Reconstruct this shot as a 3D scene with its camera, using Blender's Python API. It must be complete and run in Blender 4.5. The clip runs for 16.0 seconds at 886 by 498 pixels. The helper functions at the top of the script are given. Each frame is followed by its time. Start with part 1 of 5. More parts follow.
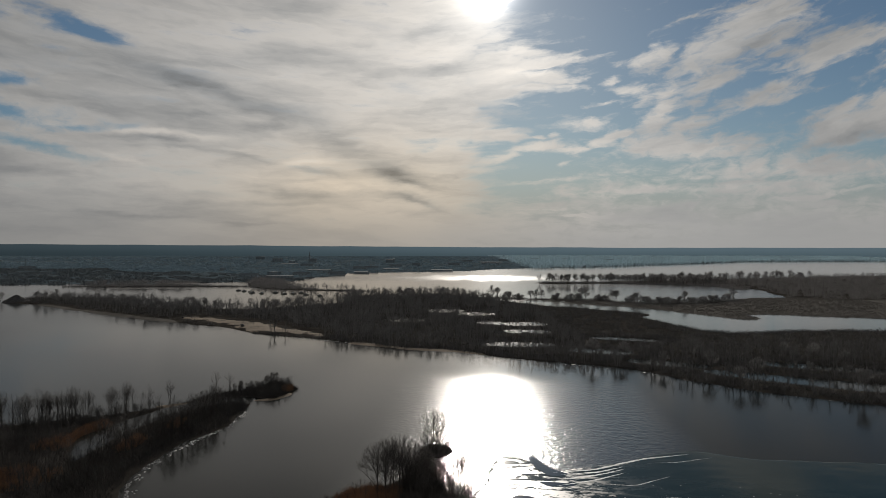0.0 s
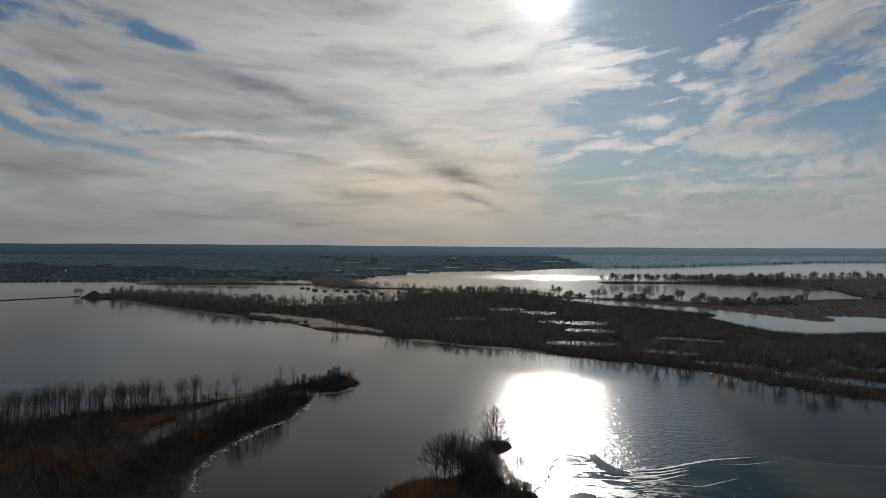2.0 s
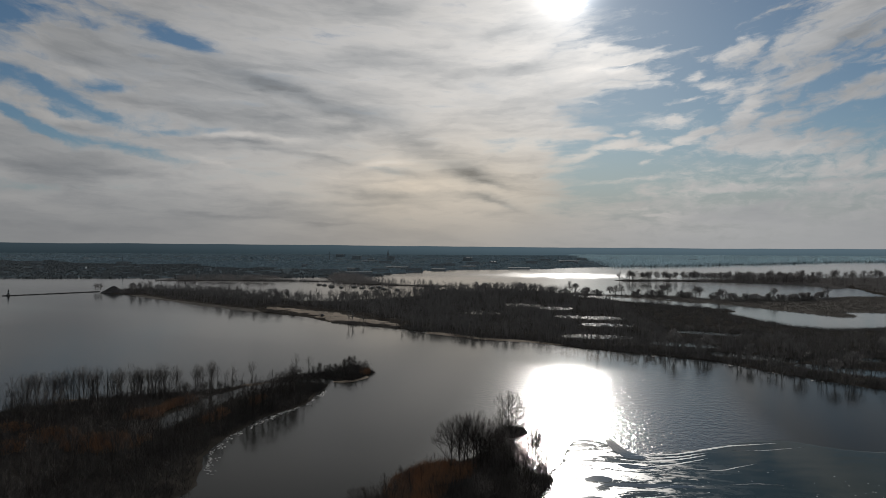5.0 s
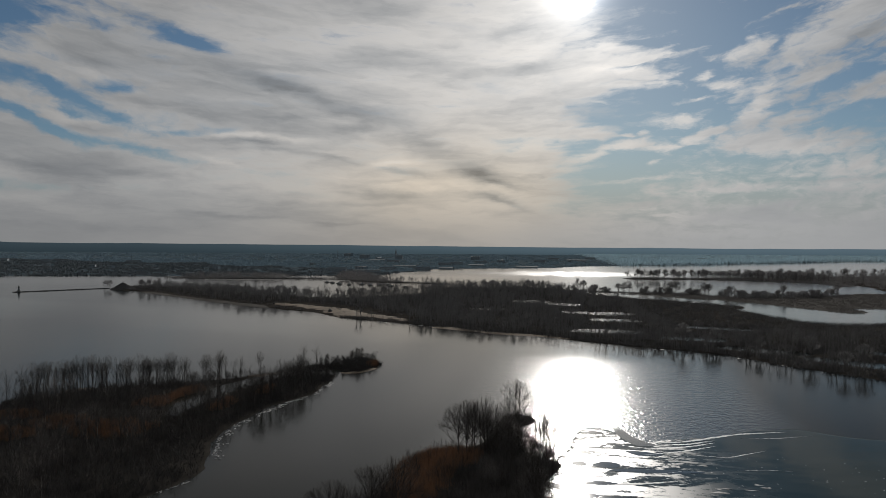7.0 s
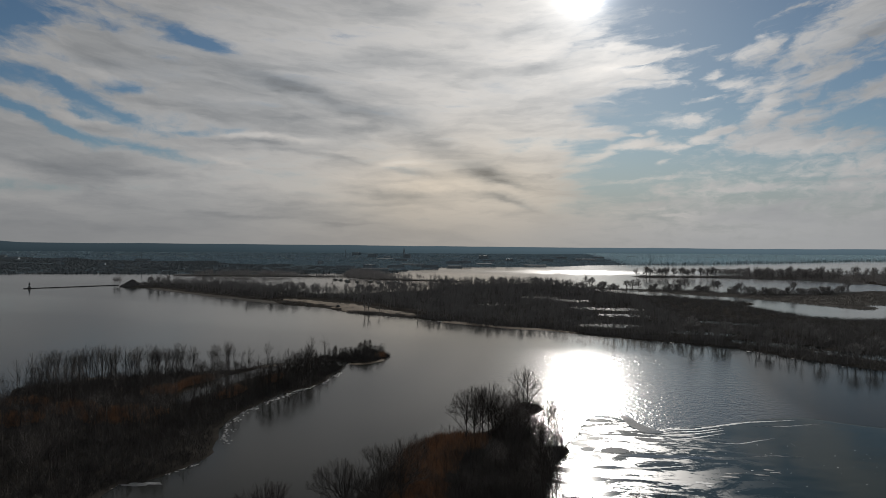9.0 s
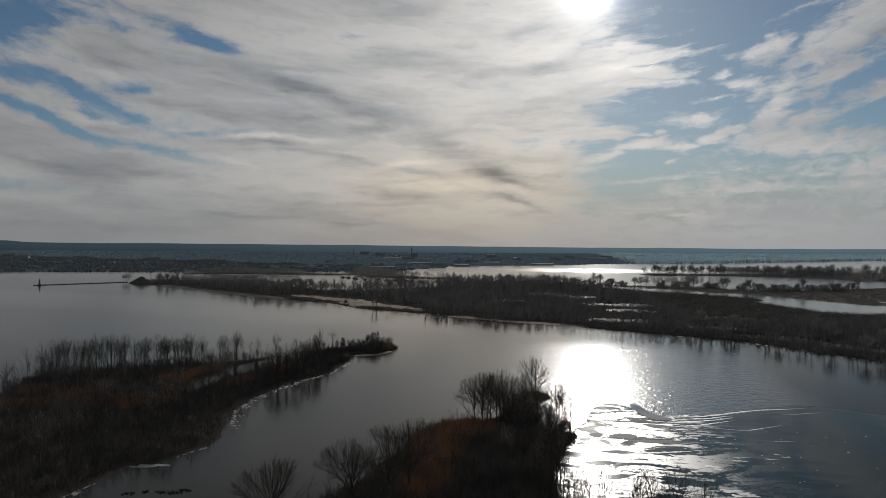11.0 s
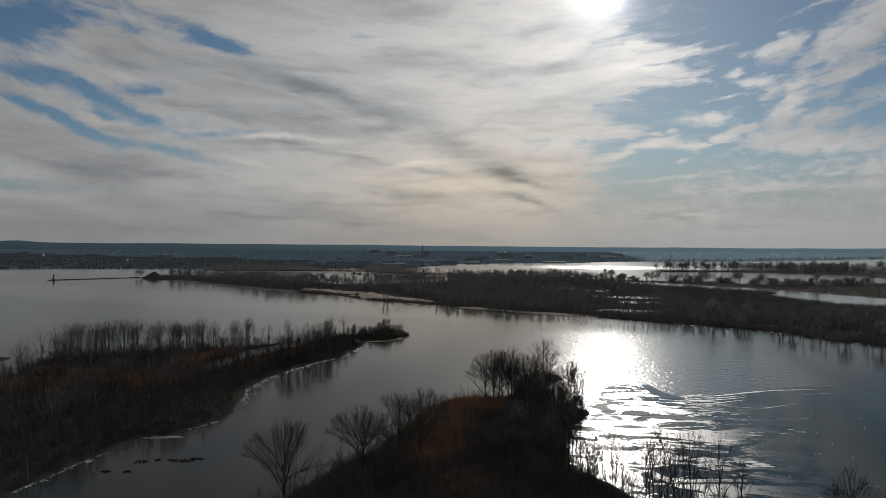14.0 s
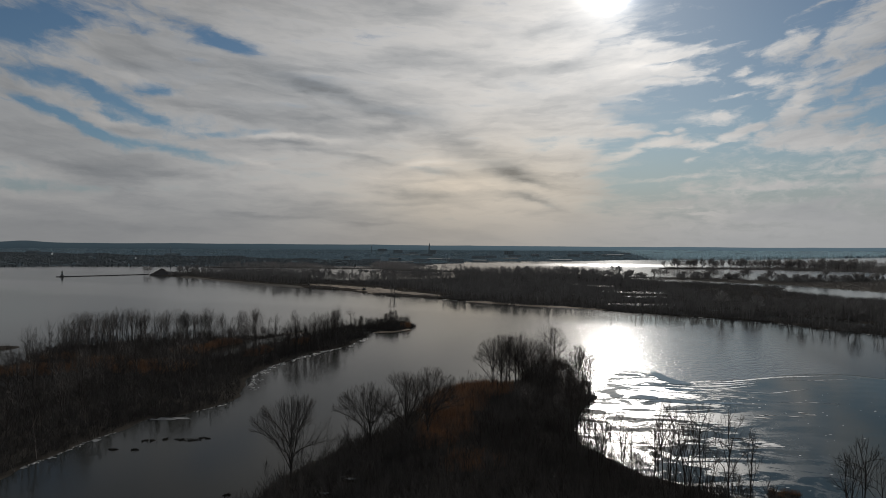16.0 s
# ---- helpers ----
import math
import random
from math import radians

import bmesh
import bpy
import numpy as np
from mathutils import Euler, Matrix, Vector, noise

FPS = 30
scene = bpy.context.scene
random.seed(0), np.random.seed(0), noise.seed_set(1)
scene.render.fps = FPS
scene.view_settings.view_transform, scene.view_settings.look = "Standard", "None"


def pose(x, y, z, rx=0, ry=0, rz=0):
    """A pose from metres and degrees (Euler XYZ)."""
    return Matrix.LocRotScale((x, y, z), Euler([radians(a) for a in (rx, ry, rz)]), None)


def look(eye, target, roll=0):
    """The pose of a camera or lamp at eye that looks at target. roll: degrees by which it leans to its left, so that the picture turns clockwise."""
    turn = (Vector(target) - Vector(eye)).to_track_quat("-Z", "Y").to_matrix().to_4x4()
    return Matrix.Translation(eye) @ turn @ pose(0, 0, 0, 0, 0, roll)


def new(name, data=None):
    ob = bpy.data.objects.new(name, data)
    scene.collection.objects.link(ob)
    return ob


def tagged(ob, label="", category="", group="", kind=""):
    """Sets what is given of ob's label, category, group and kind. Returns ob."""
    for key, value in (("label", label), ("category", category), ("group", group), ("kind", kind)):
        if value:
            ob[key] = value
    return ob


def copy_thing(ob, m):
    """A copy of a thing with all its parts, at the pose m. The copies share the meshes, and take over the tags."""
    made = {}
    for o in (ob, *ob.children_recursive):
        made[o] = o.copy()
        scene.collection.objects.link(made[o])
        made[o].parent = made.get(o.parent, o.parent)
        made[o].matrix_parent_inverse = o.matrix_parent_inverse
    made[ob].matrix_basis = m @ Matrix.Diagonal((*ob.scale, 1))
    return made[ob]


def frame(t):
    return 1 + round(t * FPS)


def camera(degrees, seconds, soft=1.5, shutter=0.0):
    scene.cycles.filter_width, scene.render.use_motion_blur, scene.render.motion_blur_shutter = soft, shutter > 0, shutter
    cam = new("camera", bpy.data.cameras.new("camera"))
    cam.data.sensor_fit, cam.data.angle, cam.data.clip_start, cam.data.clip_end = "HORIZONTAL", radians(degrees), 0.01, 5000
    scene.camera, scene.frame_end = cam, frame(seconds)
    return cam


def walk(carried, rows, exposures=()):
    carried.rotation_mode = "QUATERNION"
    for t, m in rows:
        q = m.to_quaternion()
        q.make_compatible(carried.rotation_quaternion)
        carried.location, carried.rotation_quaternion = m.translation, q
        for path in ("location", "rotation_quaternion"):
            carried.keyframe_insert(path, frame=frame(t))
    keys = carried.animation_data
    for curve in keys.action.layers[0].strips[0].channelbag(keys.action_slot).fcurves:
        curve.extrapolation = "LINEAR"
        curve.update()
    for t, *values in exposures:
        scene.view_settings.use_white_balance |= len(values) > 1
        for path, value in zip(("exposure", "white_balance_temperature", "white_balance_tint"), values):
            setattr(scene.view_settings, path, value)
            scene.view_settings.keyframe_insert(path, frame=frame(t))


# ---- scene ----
cam = camera(63.17, 16.0, 0.7)
walk(cam, [
    (0.0, pose(0.16, 0.19, 65.00, 89.949, -0.027, -0.000)),
    (0.5, pose(0.25, 0.39, 64.78, 89.947, -0.054, 2.752)),
    (1.0, pose(0.33, 0.57, 64.45, 89.941, -0.079, 3.772)),
    (1.5, pose(0.41, 0.73, 63.94, 89.936, -0.102, 4.379)),
    (2.0, pose(0.48, 0.87, 63.30, 89.935, -0.123, 4.844)),
    (2.5, pose(0.54, 1.00, 62.51, 89.937, -0.142, 5.102)),
    (3.0, pose(0.60, 1.12, 61.70, 89.940, -0.160, 5.345)),
    (3.5, pose(0.66, 1.23, 60.88, 89.942, -0.176, 5.570)),
    (4.0, pose(0.71, 1.32, 60.05, 89.945, -0.191, 5.783)),
    (6.5, pose(0.89, 1.66, 55.45, 89.935, -0.241, 6.608)),
    (7.0, pose(0.91, 1.71, 54.49, 89.938, -0.246, 6.769)),
    (7.5, pose(0.93, 1.76, 53.51, 89.938, -0.251, 6.929)),
    (8.0, pose(0.94, 1.80, 52.54, 89.938, -0.253, 7.089)),
    (8.5, pose(0.95, 1.84, 51.58, 89.938, -0.255, 7.249)),
    (9.0, pose(0.96, 1.88, 50.65, 89.939, -0.255, 7.409)),
    (11.5, pose(0.93, 2.11, 45.90, 89.932, -0.240, 8.168)),
    (12.0, pose(0.92, 2.17, 44.88, 89.931, -0.233, 8.316)),
    (12.5, pose(0.90, 2.23, 43.88, 89.929, -0.226, 8.463)),
    (13.0, pose(0.88, 2.30, 42.89, 89.925, -0.217, 8.607)),
    (13.5, pose(0.85, 2.38, 41.90, 89.919, -0.208, 8.747)),
    (14.0, pose(0.82, 2.48, 40.91, 89.913, -0.197, 8.885)),
    (14.5, pose(0.79, 2.58, 39.90, 89.906, -0.186, 9.021)),
    (15.0, pose(0.76, 2.69, 38.90, 89.899, -0.174, 9.156)),
    (15.5, pose(0.72, 2.82, 37.91, 89.893, -0.161, 9.290)),
    (16.0, pose(0.68, 2.96, 36.95, 89.887, -0.147, 9.423)),
], [(0.0, 0.0, 6750, 10), (1.0, 0.0, 6600, 10), (3.0, 0.0, 6470, 10), (16.0, 0.0, 6470, 10)])

# ---- world, sun ----
SUN_AZ, SUN_EL = 3.8, 19.8          # degrees, clockwise from +Y, above the horizon
SUN_WAY = Vector((math.sin(radians(SUN_AZ)) * math.cos(radians(SUN_EL)),
                  math.cos(radians(SUN_AZ)) * math.cos(radians(SUN_EL)),
                  math.sin(radians(SUN_EL))))


SKY_TINT = (0.0316, 0.0358, 0.0382)
# clouds: azimuth, elevation, half length, half width, lean (all degrees), weight
FEATHERS = [(6.2, 15.1, 2.21, 0.53, -8, 1), (7.3, 14.3, 3.29, 0.49, 4, 1), (7.7, 13.3, 3.2, 0.49, -6, 1), (7.2, 12.4, 3.55, 0.46, -2, 0.9),
            (4.3, 13.7, 3.03, 2.08, 14, 1.1), (6.0, 11.7, 2.13, 0.29, 10, 0.6), (4.5, 9.0, 1.9, 0.43, -3, 0.95), (2.8, 9.2, 1.31, 1.04, 0, 0.9),
            (4.3, 7.1, 2.68, 0.39, 16, 0.8), (7.3, 7.9, 2.62, 0.34, 6, 0.95), (10.6, 7.7, 1.88, 0.38, 0, 0.9), (12.8, 8.3, 1.67, 0.5, 23, 0.95),
            (13.9, 8.7, 1.02, 0.41, 21, 0.85), (2.5, 6.1, 1.97, 0.44, 10, 0.7), (3.8, 16.3, 1.73, 0.81, 19, 0.8)]
PUFFS = [(11.4, 9.7, 2.27, 0.58, 0, 0.85), (12.8, 12.7, 0.76, 0.32, 25, 0.9), (11.2, 12.1, 0.81, 0.29, -15, 0.7), (7.5, 8.7, 0.29, 0.21, 0, 0.7),
         (8.6, 8.9, 0.38, 0.17, 0, 0.6), (13.0, 11.1, 1.67, 0.16, 3, 0.65), (9.6, 6.5, 0.45, 0.17, 0, 0.6), (5.2, 11.2, 0.94, 0.13, -5, 0.6),
         (16.3, 14.3, 1.52, 0.85, 20, 0.78), (18.0, 16.6, 2.21, 0.19, 15, 0.4), (8.1, 3.1, 6.28, 0.13, 2, 0.6), (11.0, 2.5, 1.87, 0.17, 0, 1.1),
         (8.1, 5.3, 5.03, 0.22, 3, 0.5), (12.7, 4.5, 5.99, 0.26, 2, 0.5)]
WISPS = [(14.6, 12.0, 2.02, 0.52, -8, 0.88), (16.9, 11.6, 1.88, 0.71, 16, 0.74), (20.1, 12.0, 2.38, 0.69, 20, 0.76),
         (16.9, 10.3, 1.73, 0.56, 37, 0.88), (16.3, 9.3, 1.36, 0.6, 21, 0.92), (18.8, 9.1, 1.82, 0.51, 13, 0.88), (21.7, 15.0, 3.69, 1.01, 28, 1.05),
         (24.1, 16.4, 2.81, 1.59, 20, 1.1), (28.8, 13.8, 3.97, 0.67, 13, 1), (27.4, 12.8, 1.77, 0.34, 16, 0.7), (29.7, 8.5, 2.31, 1.15, 13, 1.05),
         (29.3, 9.6, 1.78, 0.5, 33, 0.9), (31.8, 9.0, 1.95, 1.68, 11, 1.05), (23.6, 10.9, 3.02, 0.64, 21, 0.76), (25.3, 10.9, 1.84, 0.43, 26, 0.72)]
BANKS = [(19.5, 7.3, 4.48, 0.92, -3, 0.92), (16.0, 8.0, 2.91, 0.68, 10, 0.85), (22.0, 5.8, 7.73, 1.07, 2, 0.85), (27.8, 5.4, 5.28, 0.87, 0, 0.8),
         (24.0, 4.5, 9.77, 0.9, 0, 0.74), (16.0, 4.5, 7.89, 0.6, 3, 0.66), (28.6, 3.9, 4.16, 0.24, 7, 0.8), (20.1, 2.8, 13.09, 0.42, 1, 0.6),
         (34.2, 12.0, 1.85, 2.13, 23, 0.8), (35.1, 5.1, 3.61, 1.46, 6, 0.9)]
HOLES = [(-39.4, 15.1, 4.22, 1.31, 13, 1.25), (-32.4, 15.4, 1.22, 0.38, -10, 0.7), (-28.2, 15.8, 3.43, 0.47, -16, 1.0),
         (-25.8, 14.8, 1.74, 0.32, -12, 0.6), (-39.2, 11.8, 2.54, 0.49, -7, 1.1), (-34.2, 10.5, 3.33, 0.43, -23, 1.1),
         (-31.5, 11.4, 1.85, 0.44, 3, 1), (-39.0, 9.8, 2.55, 0.3, -22, 0.9), (-36.2, 8.6, 3.04, 0.39, -27, 0.9), (-34.2, 9.4, 1.33, 0.24, -11, 0.6),
         (-31.8, 7.4, 4.62, 0.33, -8, 0.85), (-26.0, 8.5, 2.69, 0.25, 8, 0.65), (-37.3, 4.2, 4.22, 0.32, 0, 0.7),
         (-28.2, 13.6, 2.22, 0.4, -12, 0.45), (-20.9, 10.7, 1.81, 0.21, 3, 0.45)]
GREYS = [(-32.9, 13.0, 2.12, 0.39, 0, 0.7), (-32.4, 8.5, 1.6, 0.32, 0, 0.7), (-19.2, 12.3, 4.02, 0.55, -14, 1.0),
         (-13.4, 10.5, 3.22, 0.52, -10, 1.0), (-8.4, 8.4, 2.16, 0.88, -15, 0.75), (-4.2, 6.0, 1.79, 0.58, -12, 1.1),
         (-2.3, 5.2, 1.61, 0.22, -18, 0.8), (-1.7, 3.7, 1.87, 0.27, -20, 1.0), (-3.2, 4.2, 1.52, 0.31, -10, 0.6), (-15.0, 6.9, 4.23, 0.26, -8, 0.65),
         (-10.3, 6.0, 2.25, 0.22, -5, 0.8), (-21.6, 8.1, 2.49, 0.26, 0, 0.85), (-20.0, 7.6, 3.26, 0.17, 2, 0.5), (-18.0, 4.1, 1.76, 0.22, 0, 0.5),
         (-18.1, 10.0, 1.85, 0.3, 5, 0.5)]
SHADES = [(-13.6, 9.4, 1.61, 0.35, 5, 0.6), (-21.6, 12.5, 5.16, 1.01, -3, 0.5), (-13.2, 3.5, 2.87, 0.18, 0, 0.5), (-22.8, 2.4, 4.04, 0.17, -3, 0.6),
          (-15.9, 1.9, 3.33, 0.13, 0, 0.5), (-34.0, 1.5, 5.95, 0.25, 0, 0.35), (-1.4, 16.7, 1.87, 0.45, 23, 0.5), (0.8, 14.2, 3.31, 0.54, 21, 0.4),
          (-10.9, 4.2, 3.58, 0.22, -3, 0.5), (-26.2, 10.1, 6.18, 0.83, -8, 0.35), (-35.5, 5.6, 4.35, 0.4, 0, 0.3), (21.7, 4.9, 4.66, 0.25, 2, 0.4),
          (23.6, 14.8, 2.27, 0.39, 25, 0.5), (30.4, 7.8, 1.67, 0.38, 9, 0.6)]
GLEAMS = [(-23.3, 8.5, 1.91, 0.21, 0, 0.7), (-19.4, 8.4, 2.62, 0.22, -3, 0.8), (-11.0, 6.6, 2.25, 0.35, 5, 0.8), (-23.7, 6.5, 1.27, 0.22, -20, 0.5),
          (-32.5, 12.1, 3.04, 0.32, -19, 0.5), (-34.0, 9.0, 2.23, 0.24, -11, 0.4), (6.8, 13.7, 3.39, 0.33, 0, 0.6), (-13.5, 5.5, 2.66, 0.22, 0, 0.4),
          (-8.2, 4.9, 4.05, 0.36, 0, 0.5)]


class Nodes:
    """Short hand for building node trees."""

    def __init__(self, tree):
        self.tree = tree
        tree.nodes.clear()

    def add(self, kind):
        return self.tree.nodes.new(kind)

    def put(self, socket, value):
        if isinstance(value, bpy.types.NodeSocket):
            self.tree.links.new(value, socket)
        elif value is not None:
            socket.default_value = value

    def math(self, op, a, b=None, c=None, clamp=False):
        n = self.add("ShaderNodeMath")
        n.operation, n.use_clamp = op, clamp
        for s, v in zip(n.inputs, (a, b, c)):
            self.put(s, v)
        return n.outputs[0]

    def vec(self, op, a, b=None):
        n = self.add("ShaderNodeVectorMath")
        n.operation = op
        self.put(n.inputs[0], a)
        self.put(n.inputs[1], b)
        return n.outputs["Value"] if op in ("DOT_PRODUCT", "LENGTH", "DISTANCE") else n.outputs[0]

    def ramp(self, x, lo, hi, a=0.0, b=1.0):
        n = self.add("ShaderNodeMapRange")
        n.interpolation_type = "SMOOTHSTEP"
        for s, v in zip(n.inputs, (x, lo, hi, a, b)):
            self.put(s, v)
        return n.outputs[0]

    def mix(self, f, a, b):
        n = self.add("ShaderNodeMix")
        n.data_type = "RGBA"
        self.put(n.inputs[0], f)
        self.put(n.inputs[6], a if isinstance(a, bpy.types.NodeSocket) else (*a, 1))
        self.put(n.inputs[7], b if isinstance(b, bpy.types.NodeSocket) else (*b, 1))
        return n.outputs[2]

    def noise(self, where, scale, detail=4.0, rough=0.55, warp=0.0):
        n = self.add("ShaderNodeTexNoise")
        self.put(n.inputs["Vector"], where)
        self.put(n.inputs["Scale"], scale)
        self.put(n.inputs["Detail"], detail)
        self.put(n.inputs["Roughness"], rough)
        self.put(n.inputs["Distortion"], warp)
        return n.outputs["Fac"]

    def xyz(self, x, y, z=0.0):
        n = self.add("ShaderNodeCombineXYZ")
        for s, v in zip(n.inputs, (x, y, z)):
            self.put(s, v)
        return n.outputs[0]

    def split(self, v):
        n = self.add("ShaderNodeSeparateXYZ")
        self.put(n.inputs[0], v)
        return n.outputs

    def bump(self, height, strength, distance):
        n = self.add("ShaderNodeBump")
        self.put(n.inputs["Strength"], strength)
        self.put(n.inputs["Distance"], distance)
        self.put(n.inputs["Height"], height)
        return n.outputs[0]


def make_world():
    world = bpy.data.worlds.new("sky")
    world.use_nodes = True
    scene.world = world
    k = Nodes(world.node_tree)
    way = k.add("ShaderNodeTexCoord").outputs["Generated"]
    x, y, z = k.split(way)
    deg = 57.29578
    az = k.math("MULTIPLY", k.math("ARCTAN2", x, y), deg)
    el = k.math("MULTIPLY", k.math("ARCSINE", z), deg)

    def span(a, e, wa, we, lean=0.0, where=None):
        """Squared distance from azimuth a and elevation e, in half sizes of an ellipse that leans by an angle in degrees."""
        px, py = where or (az, el)
        c, n = math.cos(radians(lean)), math.sin(radians(lean))
        u = k.math("MULTIPLY_ADD", py, n / wa, -(a * c + e * n) / wa)
        u = k.math("MULTIPLY_ADD", px, c / wa, u)
        v = k.math("MULTIPLY_ADD", py, c / we, -(e * c - a * n) / we)
        v = k.math("MULTIPLY_ADD", px, -n / we, v)
        return k.math("MULTIPLY_ADD", u, u, k.math("MULTIPLY", v, v))

    def blob(a, e, wa, we, lean=0.0, where=None):
        """A soft spot."""
        return k.math("EXPONENT", k.math("MULTIPLY", span(a, e, wa, we, lean, where), -1.0))

    def total(terms):
        out = None
        for weight, t in terms:
            out = k.math("MULTIPLY", t, weight) if out is None else k.math("MULTIPLY_ADD", t, weight, out)
        return out

    # clear sky
    sky = k.add("ShaderNodeTexSky")
    sky.sky_type, sky.sun_disc = "NISHITA", False
    sky.sun_elevation, sky.sun_rotation = radians(SUN_EL), radians(SUN_AZ)
    sky.air_density, sky.dust_density, sky.ozone_density = 1.0, 0.2, 2.5
    clear = k.vec("MULTIPLY", sky.outputs[0], SKY_TINT)
    # drawn-out coordinates that follow the fan of the streaks, a little ragged
    fan = k.math("MULTIPLY", k.math("POWER", k.math("ADD", az, 5.0), 2.0), k.math("MULTIPLY", k.ramp(el, 1.0, 16.0, 0.0003, 0.0048), k.math("MULTIPLY", k.ramp(az, 0.0, 15.0, 1.0, 0.72), k.ramp(az, -32.0, -12.0, 0.55, 1.0))))
    rise = k.math("SUBTRACT", el, fan)
    w1 = k.add("ShaderNodeTexNoise")
    k.put(w1.inputs["Vector"], k.xyz(k.math("MULTIPLY", az, 0.34), k.math("MULTIPLY", rise, 1.0)))
    k.put(w1.inputs["Scale"], 1.0)
    k.put(w1.inputs["Detail"], 5.0)
    k.put(w1.inputs["Roughness"], 0.55)
    shift = k.vec("MULTIPLY", k.vec("SUBTRACT", w1.outputs["Color"], (0.5, 0.5, 0.5)), (3.0, 0.95, 0.0))
    sx, sy, _ = k.split(shift)
    bent = (k.math("ADD", az, sx), k.math("ADD", el, sy))
    drawn = k.vec("ADD", k.xyz(az, rise), k.vec("MULTIPLY", shift, (0.9, 0.8, 0.0)))
    fine = k.noise(k.vec("MULTIPLY", drawn, (0.13, 0.68, 1.0)), 1.0, 6.0, 0.55, 0.25)
    soft = k.noise(k.vec("MULTIPLY", drawn, (0.060, 0.28, 1.0)), 1.0, 4.0, 0.5, 0.3)
    thread = k.noise(k.vec("MULTIPLY", drawn, (0.42, 2.3, 1.0)), 1.0, 5.0, 0.6, 0.2)

    def most(rows, out):
        """The strongest of many soft-edged spots."""
        for a, e, p, q, r, w in rows:
            far = span(a, e, p, q, r, bent)
            spot = k.math("EXPONENT", k.math("MULTIPLY", far, -0.62))
            out = k.math("MAXIMUM", out, k.math("MULTIPLY", spot, 1.2 * w))
        return out

    edge = k.math("SUBTRACT", bent[0], k.ramp(el, 14.0, 20.0, 0.0, 2.6))
    mass = k.ramp(edge, k.ramp(el, 3.0, 9.0, 8.0, 4.6), k.ramp(el, 3.0, 9.0, -3.0, 1.0), 0.0, 1.12)
    mass = k.math("MAXIMUM", mass, k.ramp(bent[1], 6.0, 1.5, 0.0, 0.86))
    gaps = total((0.8 * w, blob(a, e, 1.2 * p, 1.3 * q, r, bent)) for a, e, p, q, r, w in HOLES)
    mass = k.math("MULTIPLY_ADD", gaps, -1.25, mass)
    cover = most(FEATHERS + PUFFS + WISPS + BANKS, mass)
    # unseen cloud cover added to either side of the view and behind it
    cover = k.math("ADD", cover, k.ramp(k.math("ABSOLUTE", az), 40.0, 60.0, 0.0, 0.7))
    right = k.ramp(az, 0.0, 8.0)
    crumb = k.noise(k.vec("MULTIPLY", drawn, (0.75, 1.5, 1.0)), 1.0, 5.0, 0.6, 0.3)
    puffy = k.math("ADD", k.ramp(az, 4.0, 12.0, 0.0, 1.5), k.ramp(az, -30.0, -18.0, 1.3, 0.0))
    field = total([(1.0, cover), (1.7, k.math("SUBTRACT", fine, 0.5)), (k.math("MULTIPLY_ADD", right, -1.0, 1.7), k.math("SUBTRACT", soft, 0.5)), (k.ramp(az, -30.0, -15.0, 0.5, 1.15), k.math("SUBTRACT", thread, 0.5)), (puffy, k.math("SUBTRACT", crumb, 0.5))])
    alpha = k.ramp(field, k.math("MULTIPLY_ADD", right, 0.20, -0.04), k.math("MULTIPLY_ADD", right, 0.06, 1.02))
    alpha = k.math("MULTIPLY", alpha, k.ramp(fine, 0.2, 0.6, 0.88, 1.0))
    # thick parts of the cloud are grey, thin ones bright
    dark = total((w, blob(a, e, p, q, r, bent)) for a, e, p, q, r, w in GREYS + SHADES + [(*g[:5], -g[5]) for g in GLEAMS])
    grey = total([(0.25, k.ramp(thread, 0.36, 0.66)), (0.60, k.ramp(fine, 0.38, 0.66)), (0.75, k.ramp(soft, 0.38, 0.64)), (1.15, dark)])
    off = k.math("ARCCOSINE", k.math("MINIMUM", k.vec("DOT_PRODUCT", way, tuple(SUN_WAY)), 1.0))
    off = k.math("MULTIPLY", off, deg)
    near = k.math("EXPONENT", k.math("MULTIPLY", off, -0.075))
    close = k.math("EXPONENT", k.math("MULTIPLY", k.math("DIVIDE", off, 0.66), -1.0))
    halo = k.math("EXPONENT", k.math("MULTIPLY", off, -0.22))
    light = k.math("ADD", total([(0.44, near), (0.28, halo), (9.0, close)]), k.math("MULTIPLY", k.math("SUBTRACT", k.ramp(az, -38.0, -8.0, 0.25, 0.33), k.ramp(az, 8.0, 24.0, 0.0, 0.05)), k.ramp(el, 14.0, 25.0, 1.0, 0.40)))
    # sky behind the camera brightened to fill the sides facing it
    light = k.math("ADD", light, k.math("MULTIPLY", k.ramp(k.math("ABSOLUTE", az), 75.0, 125.0), 0.16))
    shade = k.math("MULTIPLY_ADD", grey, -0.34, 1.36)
    warm = total([(1.1, blob(-5, 3.2, 14, 5.2)), (0.25, blob(-2, 14, 16, 10))])
    cream = k.mix(k.math("MINIMUM", warm, 1.0), (0.985, 0.985, 0.98), (1.085, 0.97, 0.815))
    lit = k.math("MULTIPLY", light, shade)
    cream = k.vec("MULTIPLY", cream, k.mix(k.math("MULTIPLY", grey, 0.5, clamp=True), (1.02, 1.0, 0.98), (0.93, 0.98, 1.04)))
    cloud = k.vec("MULTIPLY", cream, k.xyz(lit, lit, lit))
    glow = k.math("MULTIPLY_ADD", close, 8.0, k.math("MULTIPLY", halo, 0.16))
